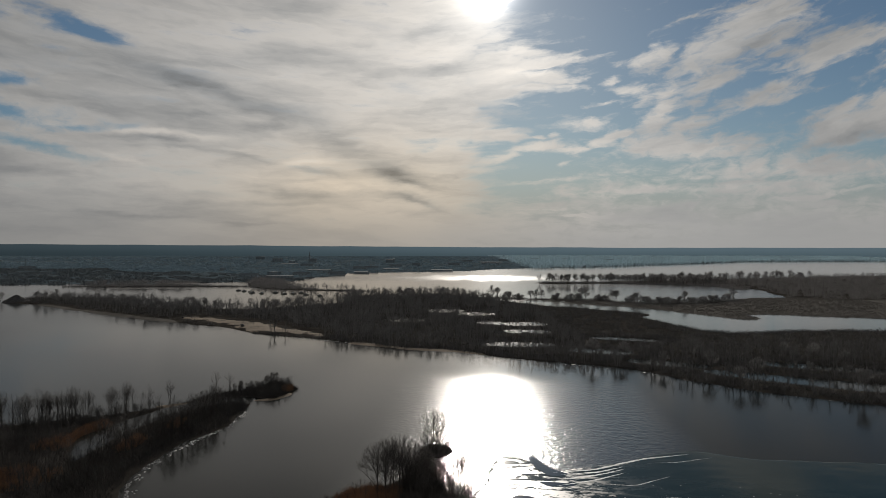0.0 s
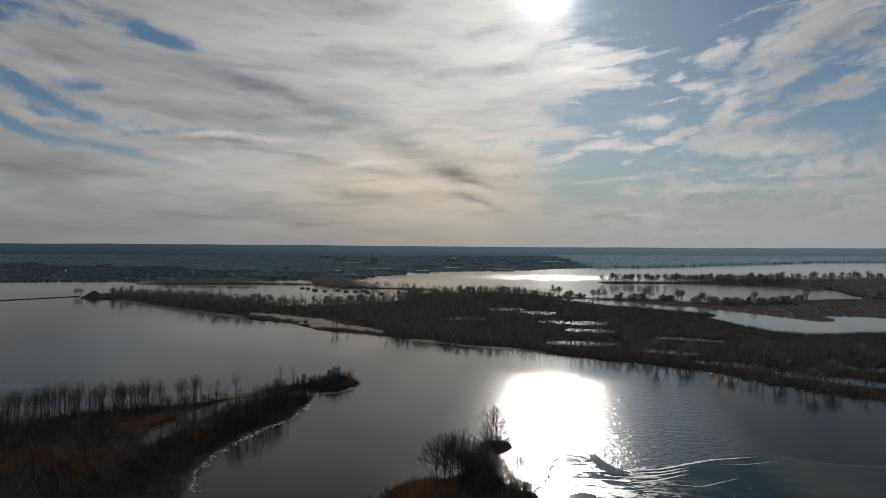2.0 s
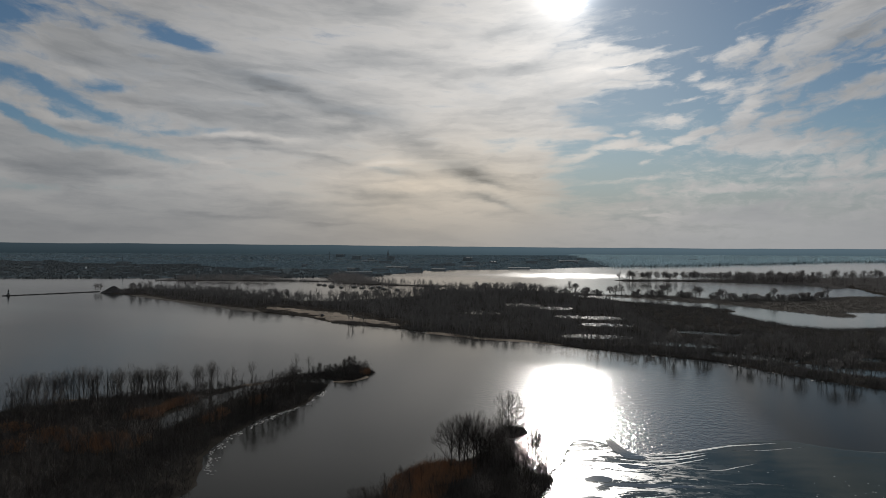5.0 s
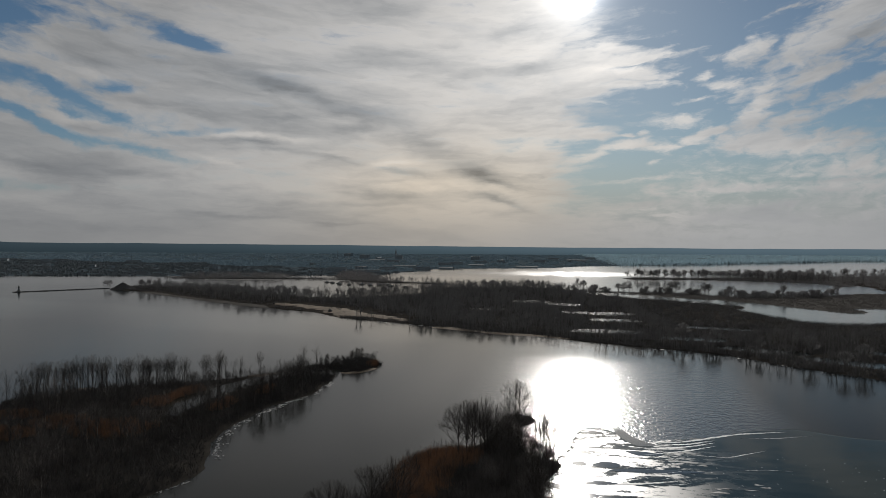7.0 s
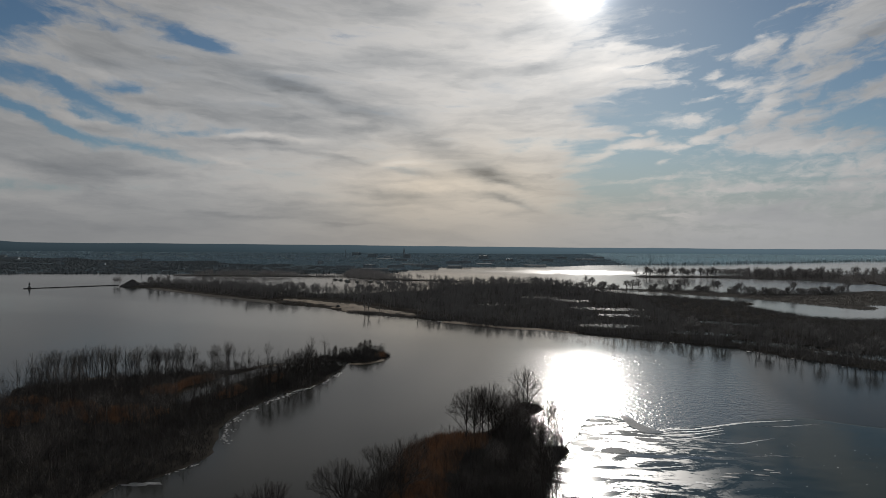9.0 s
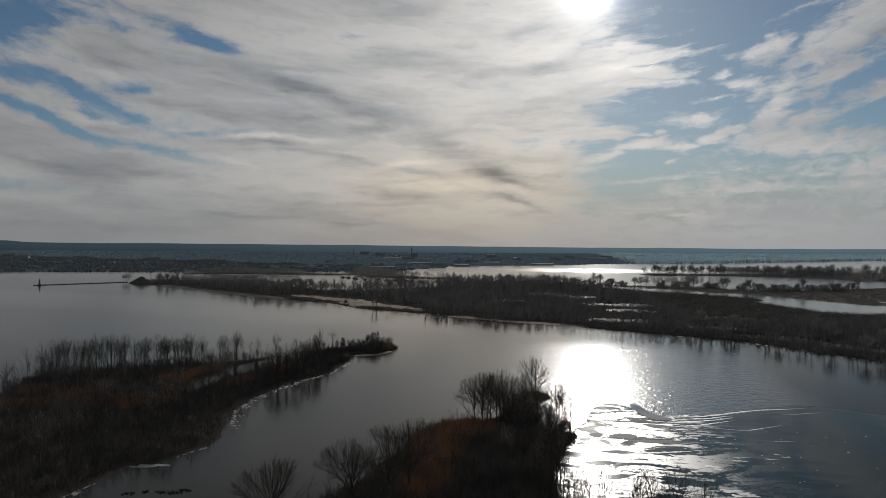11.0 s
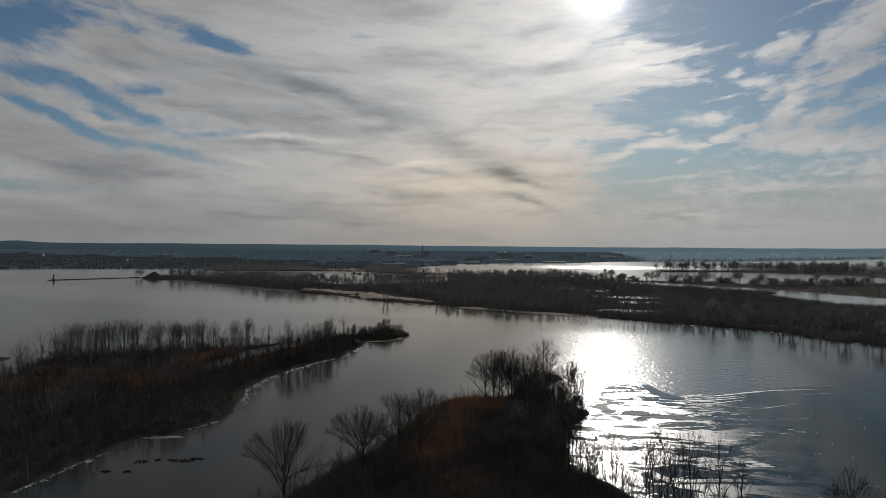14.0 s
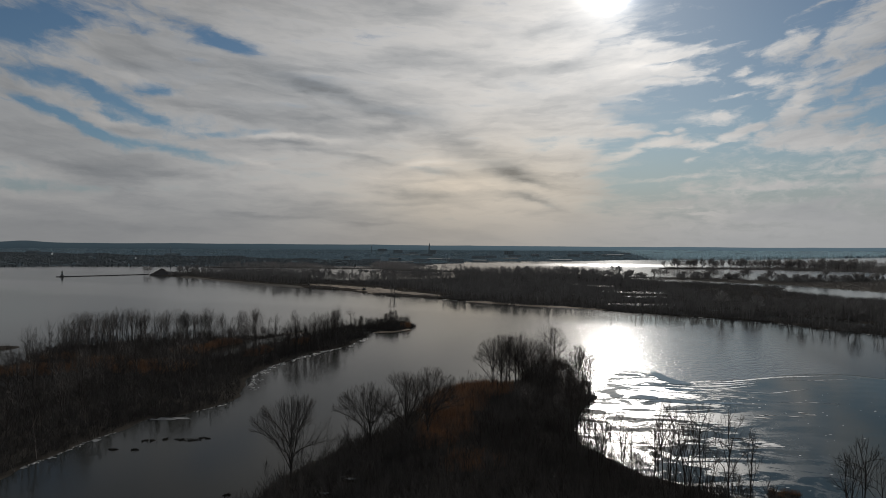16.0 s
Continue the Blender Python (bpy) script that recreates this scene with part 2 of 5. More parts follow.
    clear = k.mix(k.ramp(el, 1.0, 9.0, 0.85, 0.0), clear, k.vec("MULTIPLY", k.math("MULTIPLY_ADD", near, 0.12, 0.25), (0.94, 1.0, 1.055)))
    clear = k.vec("ADD", clear, k.xyz(glow, glow, glow))
    both = k.mix(alpha, clear, cloud)
    # haze low over the horizon
    haze = k.math("MULTIPLY_ADD", near, 0.15, k.math("ADD", k.ramp(az, -34.0, -4.0, 0.22, 0.285), k.ramp(az, 4.0, 20.0, 0.0, 0.035)))
    hazy = k.vec("MULTIPLY", k.xyz(haze, haze, haze), k.mix(blob(-10, 1, 13, 40), (0.975, 0.99, 1.0), (1.04, 0.97, 0.89)))
    both = k.mix(k.math("MULTIPLY", k.ramp(el, 0.0, 5.0, 0.85, 0.0), k.ramp(az, 4.0, 20.0, 0.9, 1.05)), both, hazy)
    # hills at the very horizon; their haze is painted in, brighter to the east
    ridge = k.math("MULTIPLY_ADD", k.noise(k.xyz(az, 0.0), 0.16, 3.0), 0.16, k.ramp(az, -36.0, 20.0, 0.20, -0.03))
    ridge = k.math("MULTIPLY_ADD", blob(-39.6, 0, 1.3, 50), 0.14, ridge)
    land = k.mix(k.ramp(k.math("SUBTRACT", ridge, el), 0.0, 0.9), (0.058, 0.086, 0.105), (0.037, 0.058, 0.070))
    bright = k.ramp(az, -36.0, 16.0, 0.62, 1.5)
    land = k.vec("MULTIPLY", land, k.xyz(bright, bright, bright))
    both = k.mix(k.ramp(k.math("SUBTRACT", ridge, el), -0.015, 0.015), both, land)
    bg = k.add("ShaderNodeBackground")
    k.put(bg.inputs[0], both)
    k.put(bg.inputs[1], 1.0)
    out = k.add("ShaderNodeOutputWorld")
    k.tree.links.new(bg.outputs[0], out.inputs[0])


make_world()
sun = new("sun", bpy.data.lights.new("sun", "SUN"))
sun.data.energy, sun.data.angle, sun.data.color = 3.3, radians(0.5), (1.0, 0.95, 0.88)
sun.matrix_world = look(SUN_WAY * 100, (0, 0, 0))
scene.view_settings.exposure = 0.0

# ---- materials ----


def surface(name, dark, light, scale=0.3, fine=6.0, rough=0.9, bump=0.3, depth=0.05, gloss=0.3, per_object=0.0):
    """A matt surface with stains at one scale and grain at another."""
    m = bpy.data.materials.new(name)
    m.use_nodes = True
    k = Nodes(m.node_tree)
    where = k.add("ShaderNodeTexCoord").outputs["Object"]
    a = k.noise(where, scale, 5.0, 0.6, 0.4)
    b = k.noise(where, fine, 4.0, 0.65)
    f = k.math("ADD", k.math("MULTIPLY", a, 0.65), k.math("MULTIPLY", b, 0.35))
    colour = k.mix(k.ramp(f, 0.33, 0.67), dark, light)
    if per_object:
        r = k.add("ShaderNodeObjectInfo").outputs["Random"]
        g = k.math("MULTIPLY_ADD", r, per_object, 1.0 - per_object / 2)
        colour = k.vec("MULTIPLY", colour, k.xyz(g, g, g))
    p = k.add("ShaderNodeBsdfPrincipled")
    k.put(p.inputs["Base Color"], colour)
    k.put(p.inputs["Roughness"], rough)
    k.put(p.inputs["Specular IOR Level"], gloss)
    if bump:
        k.put(p.inputs["Normal"], k.bump(f, bump, depth))
    out = k.add("ShaderNodeOutputMaterial")
    k.tree.links.new(p.outputs[0], out.inputs[0])
    return m


def grown(name, dark, light, rough=0.9, gloss=0.12):
    """Stalks and twigs: colour varies from one stalk to the next."""
    m = bpy.data.materials.new(name)
    m.use_nodes = True
    k = Nodes(m.node_tree)
    g = k.add("ShaderNodeNewGeometry")
    patch = k.noise(g.outputs["Position"], 0.06, 3.0)
    f = k.math("ADD", k.math("MULTIPLY", g.outputs["Random Per Island"], 0.5), k.math("MULTIPLY", k.ramp(patch, 0.3, 0.7), 0.5))
    p = k.add("ShaderNodeBsdfPrincipled")
    k.put(p.inputs["Base Color"], k.mix(f, dark, light))
    k.put(p.inputs["Roughness"], rough)
    k.put(p.inputs["Specular IOR Level"], gloss)
    out = k.add("ShaderNodeOutputMaterial")
    k.tree.links.new(p.outputs[0], out.inputs[0])
    return m


def water_material():
    m = bpy.data.materials.new("river_water")
    m.use_nodes = True
    k = Nodes(m.node_tree)
    pos = k.add("ShaderNodeNewGeometry").outputs["Position"]
    px, py, _ = k.split(pos)
    wind = k.noise(k.vec("MULTIPLY", pos, (0.010, 0.004, 1.0)), 1.0, 3.0, 0.5, 0.6)
    lee = k.math("ADD", k.math("MULTIPLY_ADD", px, 0.35, py), k.math("MULTIPLY", wind, 60.0))
    open_ = k.math("SUBTRACT", 1.0, k.math("MULTIPLY", k.ramp(lee, 375.0, 440.0), k.ramp(lee, 500.0, 560.0, 1.0, 0.25)))
    calm = k.ramp(wind, 0.35, 0.65)
    gust = k.math("MULTIPLY_ADD", k.noise(k.vec("MULTIPLY", pos, (0.012, 0.003, 1.0)), 1.0, 4.0, 0.6, 0.5), 420.0, k.math("SUBTRACT", py, 210.0))
    swell = k.noise(k.vec("MULTIPLY", pos, (0.42, 0.36, 1.0)), 1.0, 2.0, 0.5, 0.2)
    ripple = k.noise(k.vec("MULTIPLY", pos, (1.0, 0.55, 1.0)), 1.0, 2.0, 0.6, 0.2)
    lane = k.math("ABSOLUTE", k.math("ADD", k.math("MULTIPLY_ADD", py, -0.07, px), k.math("MULTIPLY_ADD", wind, 40.0, -30.0)))
    path = k.ramp(lane, 22.0, 58.0, 0.7, 0.0)
    lane = k.ramp(lane, 34.0, 62.0, 1.0, 0.07)
    h = k.math("ADD", k.math("MULTIPLY", swell, 0.40), k.math("MULTIPLY", ripple, 0.30))
    p = k.add("ShaderNodeBsdfPrincipled")
    k.put(p.inputs["Base Color"], k.mix(calm, (0.011, 0.012, 0.011), (0.015, 0.016, 0.014)))
    k.put(p.inputs["Roughness"], k.math("ADD", k.ramp(open_, 0.0, 1.0, 0.09, 0.125), k.math("SUBTRACT", k.math("MULTIPLY", k.math("MULTIPLY", k.ramp(gust, 1380.0, 1560.0), k.ramp(gust, 1600.0, 1800.0, 1.0, 0.0)), 0.09), k.math("SUBTRACT", k.ramp(py, 850.0, 1100.0, 0.0, 0.03), k.math("MULTIPLY", k.ramp(px, 190.0, 330.0), k.math("MULTIPLY", k.ramp(py, 760.0, 900.0, 0.0, 0.12), k.ramp(py, 1350.0, 1550.0, 1.0, 0.0)))))))
    k.put(p.inputs["IOR"], 1.333)
    k.put(p.inputs["Specular IOR Level"], k.math("MULTIPLY_ADD", k.math("ADD", path, k.ramp(py, 450.0, 700.0, 0.0, 0.45)), k.ramp(px, -150.0, 50.0), k.math("MULTIPLY", k.ramp(px, -420.0, -60.0, 0.05, 0.19), k.math("MULTIPLY", k.ramp(py, 110.0, 330.0, 0.6, 1.0), k.math("MAXIMUM", k.ramp(px, 28.0, 75.0, 1.0, 0.36), k.ramp(py, 400.0, 550.0))))))
    k.put(p.inputs["Normal"], k.bump(h, k.math("MULTIPLY", k.math("MULTIPLY", lane, k.ramp(open_, 0.0, 1.0, 0.14, 0.74)), k.math("MULTIPLY", k.ramp(px, -70.0, -15.0, k.ramp(py, 330.0, 480.0, 0.25, 0.75), 1.0), k.math("SUBTRACT", 1.0, k.math("MULTIPLY", k.ramp(py, 650.0, 900.0, 0.0, 0.7), k.ramp(px, -250.0, -50.0))))), 0.5))
    out = k.add("ShaderNodeOutputMaterial")
    k.tree.links.new(p.outputs[0], out.inputs[0])
    return m


def ice_material():
    m = bpy.data.materials.new("thin_ice")
    m.use_nodes = True
    k = Nodes(m.node_tree)
    pos = k.add("ShaderNodeNewGeometry").outputs["Position"]
    long = k.vec("MULTIPLY", pos, (0.075, 0.16, 1.0))
    a = k.noise(long, 1.0, 6.0, 0.62, 1.0)
    b = k.noise(pos, 0.9, 5.0, 0.7, 0.5)
    px, py, _ = k.split(pos)
    frost = k.ramp(k.math("ADD", k.math("MULTIPLY", a, 0.75), k.math("MULTIPLY", b, 0.25)), 0.45, 0.56)
    frost = k.math("MULTIPLY", frost, k.ramp(k.math("MULTIPLY_ADD", py, -0.10, px), 8.0, 44.0, 1.0, 0.06))
    p = k.add("ShaderNodeBsdfPrincipled")
    k.put(p.inputs["Base Color"], k.mix(frost, (0.012, 0.025, 0.026), (0.13, 0.14, 0.14)))
    k.put(p.inputs["Roughness"], k.ramp(frost, 0.0, 1.0, 0.07, 0.42))
    k.put(p.inputs["IOR"], 1.31)
    k.put(p.inputs["Specular IOR Level"], k.ramp(px, 25.0, 70.0, 0.2, 0.07))
    k.put(p.inputs["Normal"], k.bump(b, 0.08, 0.06))
    out = k.add("ShaderNodeOutputMaterial")
    k.tree.links.new(p.outputs[0], out.inputs[0])
    return m


WATER = water_material()
ICE = ice_material()
BED = surface("lake_bed_mud", (0.03, 0.028, 0.022), (0.06, 0.055, 0.045), 0.02, 0.3)
LITTER = surface("leaf_litter", (0.023, 0.021, 0.019), (0.056, 0.051, 0.045), 0.05, 1.5, bump=0.6, depth=0.3, gloss=0.0)
MARSH = surface("dead_marsh_grass", (0.078, 0.074, 0.068), (0.130, 0.123, 0.113), 0.03, 0.7, bump=0.6, depth=0.4, gloss=0.0)
# ground across the lake: distance haze is mixed into this bluish colour
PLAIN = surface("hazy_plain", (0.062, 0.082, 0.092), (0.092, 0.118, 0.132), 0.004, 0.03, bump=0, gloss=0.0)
SAND = surface("pale_sand", (0.10, 0.079, 0.058), (0.19, 0.15, 0.11), 0.05, 1.2, bump=0.3, depth=0.2, gloss=0.05)
SNOW = surface("old_ice", (0.05, 0.053, 0.056), (0.19, 0.198, 0.203), 0.6, 4.0, 0.6, gloss=0.15)
BARK = surface("bark", (0.024, 0.021, 0.019), (0.060, 0.052, 0.046), 0.8, 9.0, bump=0.6, depth=0.03, per_object=0.4)
MIDTWIG = grown("island_twigs", (0.048, 0.044, 0.042), (0.10, 0.091, 0.085))
TWIG = grown("twigs", (0.024, 0.021, 0.019), (0.052, 0.045, 0.041))
# paler copies of bark and twigs, lightened to stand in for haze
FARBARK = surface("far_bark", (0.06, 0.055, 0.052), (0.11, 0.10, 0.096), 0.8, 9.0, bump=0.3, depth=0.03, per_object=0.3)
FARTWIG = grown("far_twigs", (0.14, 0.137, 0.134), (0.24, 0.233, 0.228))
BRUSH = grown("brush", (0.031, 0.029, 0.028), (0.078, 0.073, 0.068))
# paler copy of the brush, lightened for haze over distance
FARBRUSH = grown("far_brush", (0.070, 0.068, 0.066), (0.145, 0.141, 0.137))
SPITBRUSH = grown("spit_brush", (0.046, 0.043, 0.040), (0.112, 0.103, 0.095))
REED = grown("dry_reed", (0.15, 0.086, 0.052), (0.29, 0.175, 0.105))
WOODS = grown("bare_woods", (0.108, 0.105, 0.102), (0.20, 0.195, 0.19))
# mainland woods: haze put into the colour, paler and bluer with distance
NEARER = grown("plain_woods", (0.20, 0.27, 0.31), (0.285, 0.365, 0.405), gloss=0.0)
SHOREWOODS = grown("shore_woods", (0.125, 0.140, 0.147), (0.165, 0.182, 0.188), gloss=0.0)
# bank woods lightened in colour for the haze at this range
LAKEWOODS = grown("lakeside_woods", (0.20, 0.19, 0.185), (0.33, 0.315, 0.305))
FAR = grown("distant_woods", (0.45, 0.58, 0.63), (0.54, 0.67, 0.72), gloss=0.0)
MARSHGRASS = grown("marsh_grass", (0.125, 0.116, 0.107), (0.20, 0.186, 0.17))
# roof metal with the bluish distance haze in its colour
METAL = surface("sheet_metal_roof", (0.10, 0.12, 0.13), (0.15, 0.17, 0.18), 0.1, 1.0, 0.85, gloss=0.03, bump=0)
FROST = surface("white_frost", (0.24, 0.25, 0.26), (0.48, 0.49, 0.50), 0.6, 4.0, 0.6, gloss=0.2)
CLEAR = surface("clear_dark_ice", (0.008, 0.012, 0.014), (0.016, 0.022, 0.024), 0.2, 2.0, 0.04, bump=0.02, depth=0.02, gloss=0.45)
WEED = surface("wet_weed", (0.010, 0.009, 0.008), (0.026, 0.023, 0.019), 0.8, 5.0, bump=0.5, depth=0.05, gloss=0.05)
ROCK = surface("dark_gravel", (0.03, 0.03, 0.03), (0.075, 0.072, 0.07), 0.2, 2.0, bump=0.8, depth=0.3)
STONE = surface("grey_concrete", (0.10, 0.10, 0.095), (0.20, 0.195, 0.185), 0.2, 2.0)
# far walls, roofs and windows: haze mixed in, bluish and low in contrast
WALL_PALE = surface("pale_cladding", (0.16, 0.195, 0.215), (0.22, 0.26, 0.28), 0.1, 1.0, 0.6, per_object=0.3)
WALL_DARK = surface("brown_brick", (0.12, 0.15, 0.17), (0.17, 0.205, 0.225), 0.1, 1.0, 0.8, per_object=0.3)
ROOF = surface("grey_roof", (0.085, 0.105, 0.115), (0.13, 0.155, 0.17), 0.1, 1.0, 0.6, per_object=0.5)
GLASS = surface("dark_window", (0.06, 0.075, 0.085), (0.08, 0.10, 0.11), 0.2, 1.0, 0.1, bump=0, gloss=0.4)
IRON = surface("dark_iron", (0.02, 0.022, 0.022), (0.05, 0.052, 0.05), 0.5, 4.0, 0.6)

# ---- geometry helpers ----
rng = np.random.default_rng(7)


def mesh_of(name, verts, faces, material):
    """A mesh from arrays; faces all triangles (n, 3) or all quads (n, 4)."""
    verts, faces = np.asarray(verts, np.float32), np.asarray(faces, np.int32)
    me = bpy.data.meshes.new(name)
    n, c = faces.shape
    me.vertices.add(len(verts))
    me.vertices.foreach_set("co", verts.ravel())
    me.loops.add(n * c)
    me.loops.foreach_set("vertex_index", faces.ravel())
    me.polygons.add(n)
    me.polygons.foreach_set("loop_start", np.arange(0, n * c, c, dtype=np.int32))
    me.polygons.foreach_set("loop_total", np.full(n, c, np.int32))
    me.update(calc_edges=True)
    me.materials.append(material)
    return me


def part(name, bm, material, parent=None, label=""):
    me = bpy.data.meshes.new(name)
    bm.to_mesh(me)
    bm.free()
    me.materials.append(material)
    ob = new(name, me)
    ob.parent = parent
    return tagged(ob, label)


def curve_through(points, step, wobble, seed):
    """A closed smooth line through the corner points, a little ragged."""
    p = np.array(points, float)
    out = []
    n = len(p)
    for i in range(n):
        a, b, c, d = p[i - 1], p[i], p[(i + 1) % n], p[(i + 2) % n]
        m = max(2, int(np.linalg.norm(c - b) / step))
        t = np.arange(m)[:, None] / m
        out.append(b + 0.5 * t * (c - a) + t * t * (a - 2.5 * b + 2 * c - 0.5 * d) + t ** 3 * (-0.5 * a + 1.5 * b - 1.5 * c + 0.5 * d))
    q = np.concatenate(out)
    g = np.random.default_rng(seed)
    j = g.normal(0, 1, q.shape)
    j = (j + np.roll(j, 1, 0) + np.roll(j, -1, 0)) / 1.7
    return q + wobble * j


def inside_by(poly, x, y):
    """Signed distance to a closed line: positive inside."""
    x, y = np.asarray(x, float), np.asarray(y, float)
    best = np.full(x.shape, 1e18)
    odd = np.zeros(x.shape, bool)
    for (ax, ay), (bx, by) in zip(poly, np.roll(poly, -1, 0)):
        dx, dy = bx - ax, by - ay
        t = np.clip(((x - ax) * dx + (y - ay) * dy) / (dx * dx + dy * dy + 1e-9), 0, 1)
        best = np.minimum(best, (x - ax - t * dx) ** 2 + (y - ay - t * dy) ** 2)
        if ay != by:
            odd ^= ((ay > y) != (by > y)) & (x < ax + (y - ay) / (by - ay) * dx)
    d = np.sqrt(best)
    return np.where(odd, d, -d)


def lumps(x, y, size, seed):
    """Smooth uneven heights about 0, from a few crossed waves."""
    g = np.random.default_rng(seed)
    h = 0
    for _ in range(7):
        a, k, s = g.uniform(0, 6.28), g.uniform(0.6, 2.2) / size, g.uniform(0, 6.28)
        h = h + np.sin((x * np.cos(a) + y * np.sin(a)) * k * 6.28 + s + 1.3 * np.sin((x * np.sin(a) - y * np.cos(a)) * k * 3 + s))
    return h / 7


class Land:
    """A piece of dry land that rises out of the water."""

    def __init__(self, outline, step, wobble, seed, top=0.9, slope=0.12, size=12.0, ponds=()):
        self.poly = curve_through(outline, step, wobble, seed)
        self.ponds = [curve_through(p, step, wobble * 0.6, seed + 9 + i) for i, p in enumerate(ponds)]
        self.top, self.slope, self.size, self.seed = top, slope, size, seed

    def shore(self, x, y):
        d = inside_by(self.poly, x, y)
        for p in self.ponds:
            d = np.minimum(d, -inside_by(p, x, y))
        return d

    def height(self, x, y, d=None):
        d = self.shore(x, y) if d is None else d
        rise = self.top * (1 - np.exp(-np.maximum(d, 0) * self.slope / self.top))
        return np.where(d > 0, rise + lumps(x, y, self.size, self.seed) * 0.35 * np.minimum(rise, 1.0), np.maximum(d * 0.25, -1.2))

    def pond_ahead(self, p, reach):
        """How far inside a pond the ground lies that is a step to the north of the places p (negative: outside)."""
        return np.max([inside_by(q, p[:, 0], p[:, 1] + reach) for q in self.ponds], axis=0)

    def build(self, name, cell, material, label):
        lo, hi = self.poly.min(0) - 3 * cell, self.poly.max(0) + 3 * cell
        nx, ny = (int(v) + 2 for v in (hi - lo) / cell)
        X, Y = np.meshgrid(lo[0] + cell * np.arange(nx), lo[1] + cell * np.arange(ny))
        Z = self.height(X, Y)
        idx = np.arange(nx * ny).reshape(ny, nx)
        quads = np.stack([idx[:-1, :-1], idx[:-1, 1:], idx[1:, 1:], idx[1:, :-1]], -1).reshape(-1, 4)
        keep = (Z.ravel()[quads].max(1) > -0.7) & (np.hypot(X, Y).ravel()[quads].max(1) < 4900)
        used, faces = np.unique(quads[keep], return_inverse=True)
        co = np.stack([X, Y, Z], -1).reshape(-1, 3)[used]
        me = mesh_of(name, co, faces.reshape(-1, 4), material)
        me.polygons.foreach_set("use_smooth", np.ones(len(me.polygons), bool))
        return tagged(new(name, me), label, "ground", kind="structure")

    def scatter(self, n, margin, box=None, most=1e9):
        """n random places on the land, at least margin from its shore, in a box x0, x1, y0, y1."""
        lo, hi = self.poly.min(0), self.poly.max(0)
        x0, x1, y0, y1 = box or (lo[0], hi[0], lo[1], hi[1])
        got = np.zeros((0, 3))
        for _ in range(40):
            x, y = rng.uniform(x0, x1, 2 * n), rng.uniform(y0, y1, 2 * n)
            d = self.shore(x, y)
            ok = (d > margin) & (d < most)
            got = np.concatenate([got, np.stack([x, y, self.height(x, y, d)], -1)[ok]])
            if len(got) >= n:
                break
        return got[:n]


# ---- plants ----


def tube(verts, faces, a, b, ra, rb, sides):
    """One tapered piece of a branch, from a to b."""
    way = b - a
    way = way / (np.linalg.norm(way) + 1e-9)
    s = np.cross(way, (0.3, 0.9, 0.2) if abs(way[2]) > 0.8 else (0.0, 0.0, 1.0))
    s = s / np.linalg.norm(s)
    t = np.cross(way, s)
    n = len(verts)
    if rb <= 0:
        for i in range(sides):
            w = 6.2832 * i / sides
            verts.append(a + ra * (np.cos(w) * s + np.sin(w) * t))
        verts.append(b)
        for i in range(sides):
            faces.append((n + i, n + (i + 1) % sides, n + sides))
        return
    for p, r in ((a, ra), (b, rb)):
        for i in range(sides):
            w = 6.2832 * i / sides
            verts.append(p + r * (np.cos(w) * s + np.sin(w) * t))
    for i in range(sides):
        j = (i + 1) % sides
        faces.append((n + i, n + j, n + sides + j))
        faces.append((n + i, n + sides + j, n + sides + i))


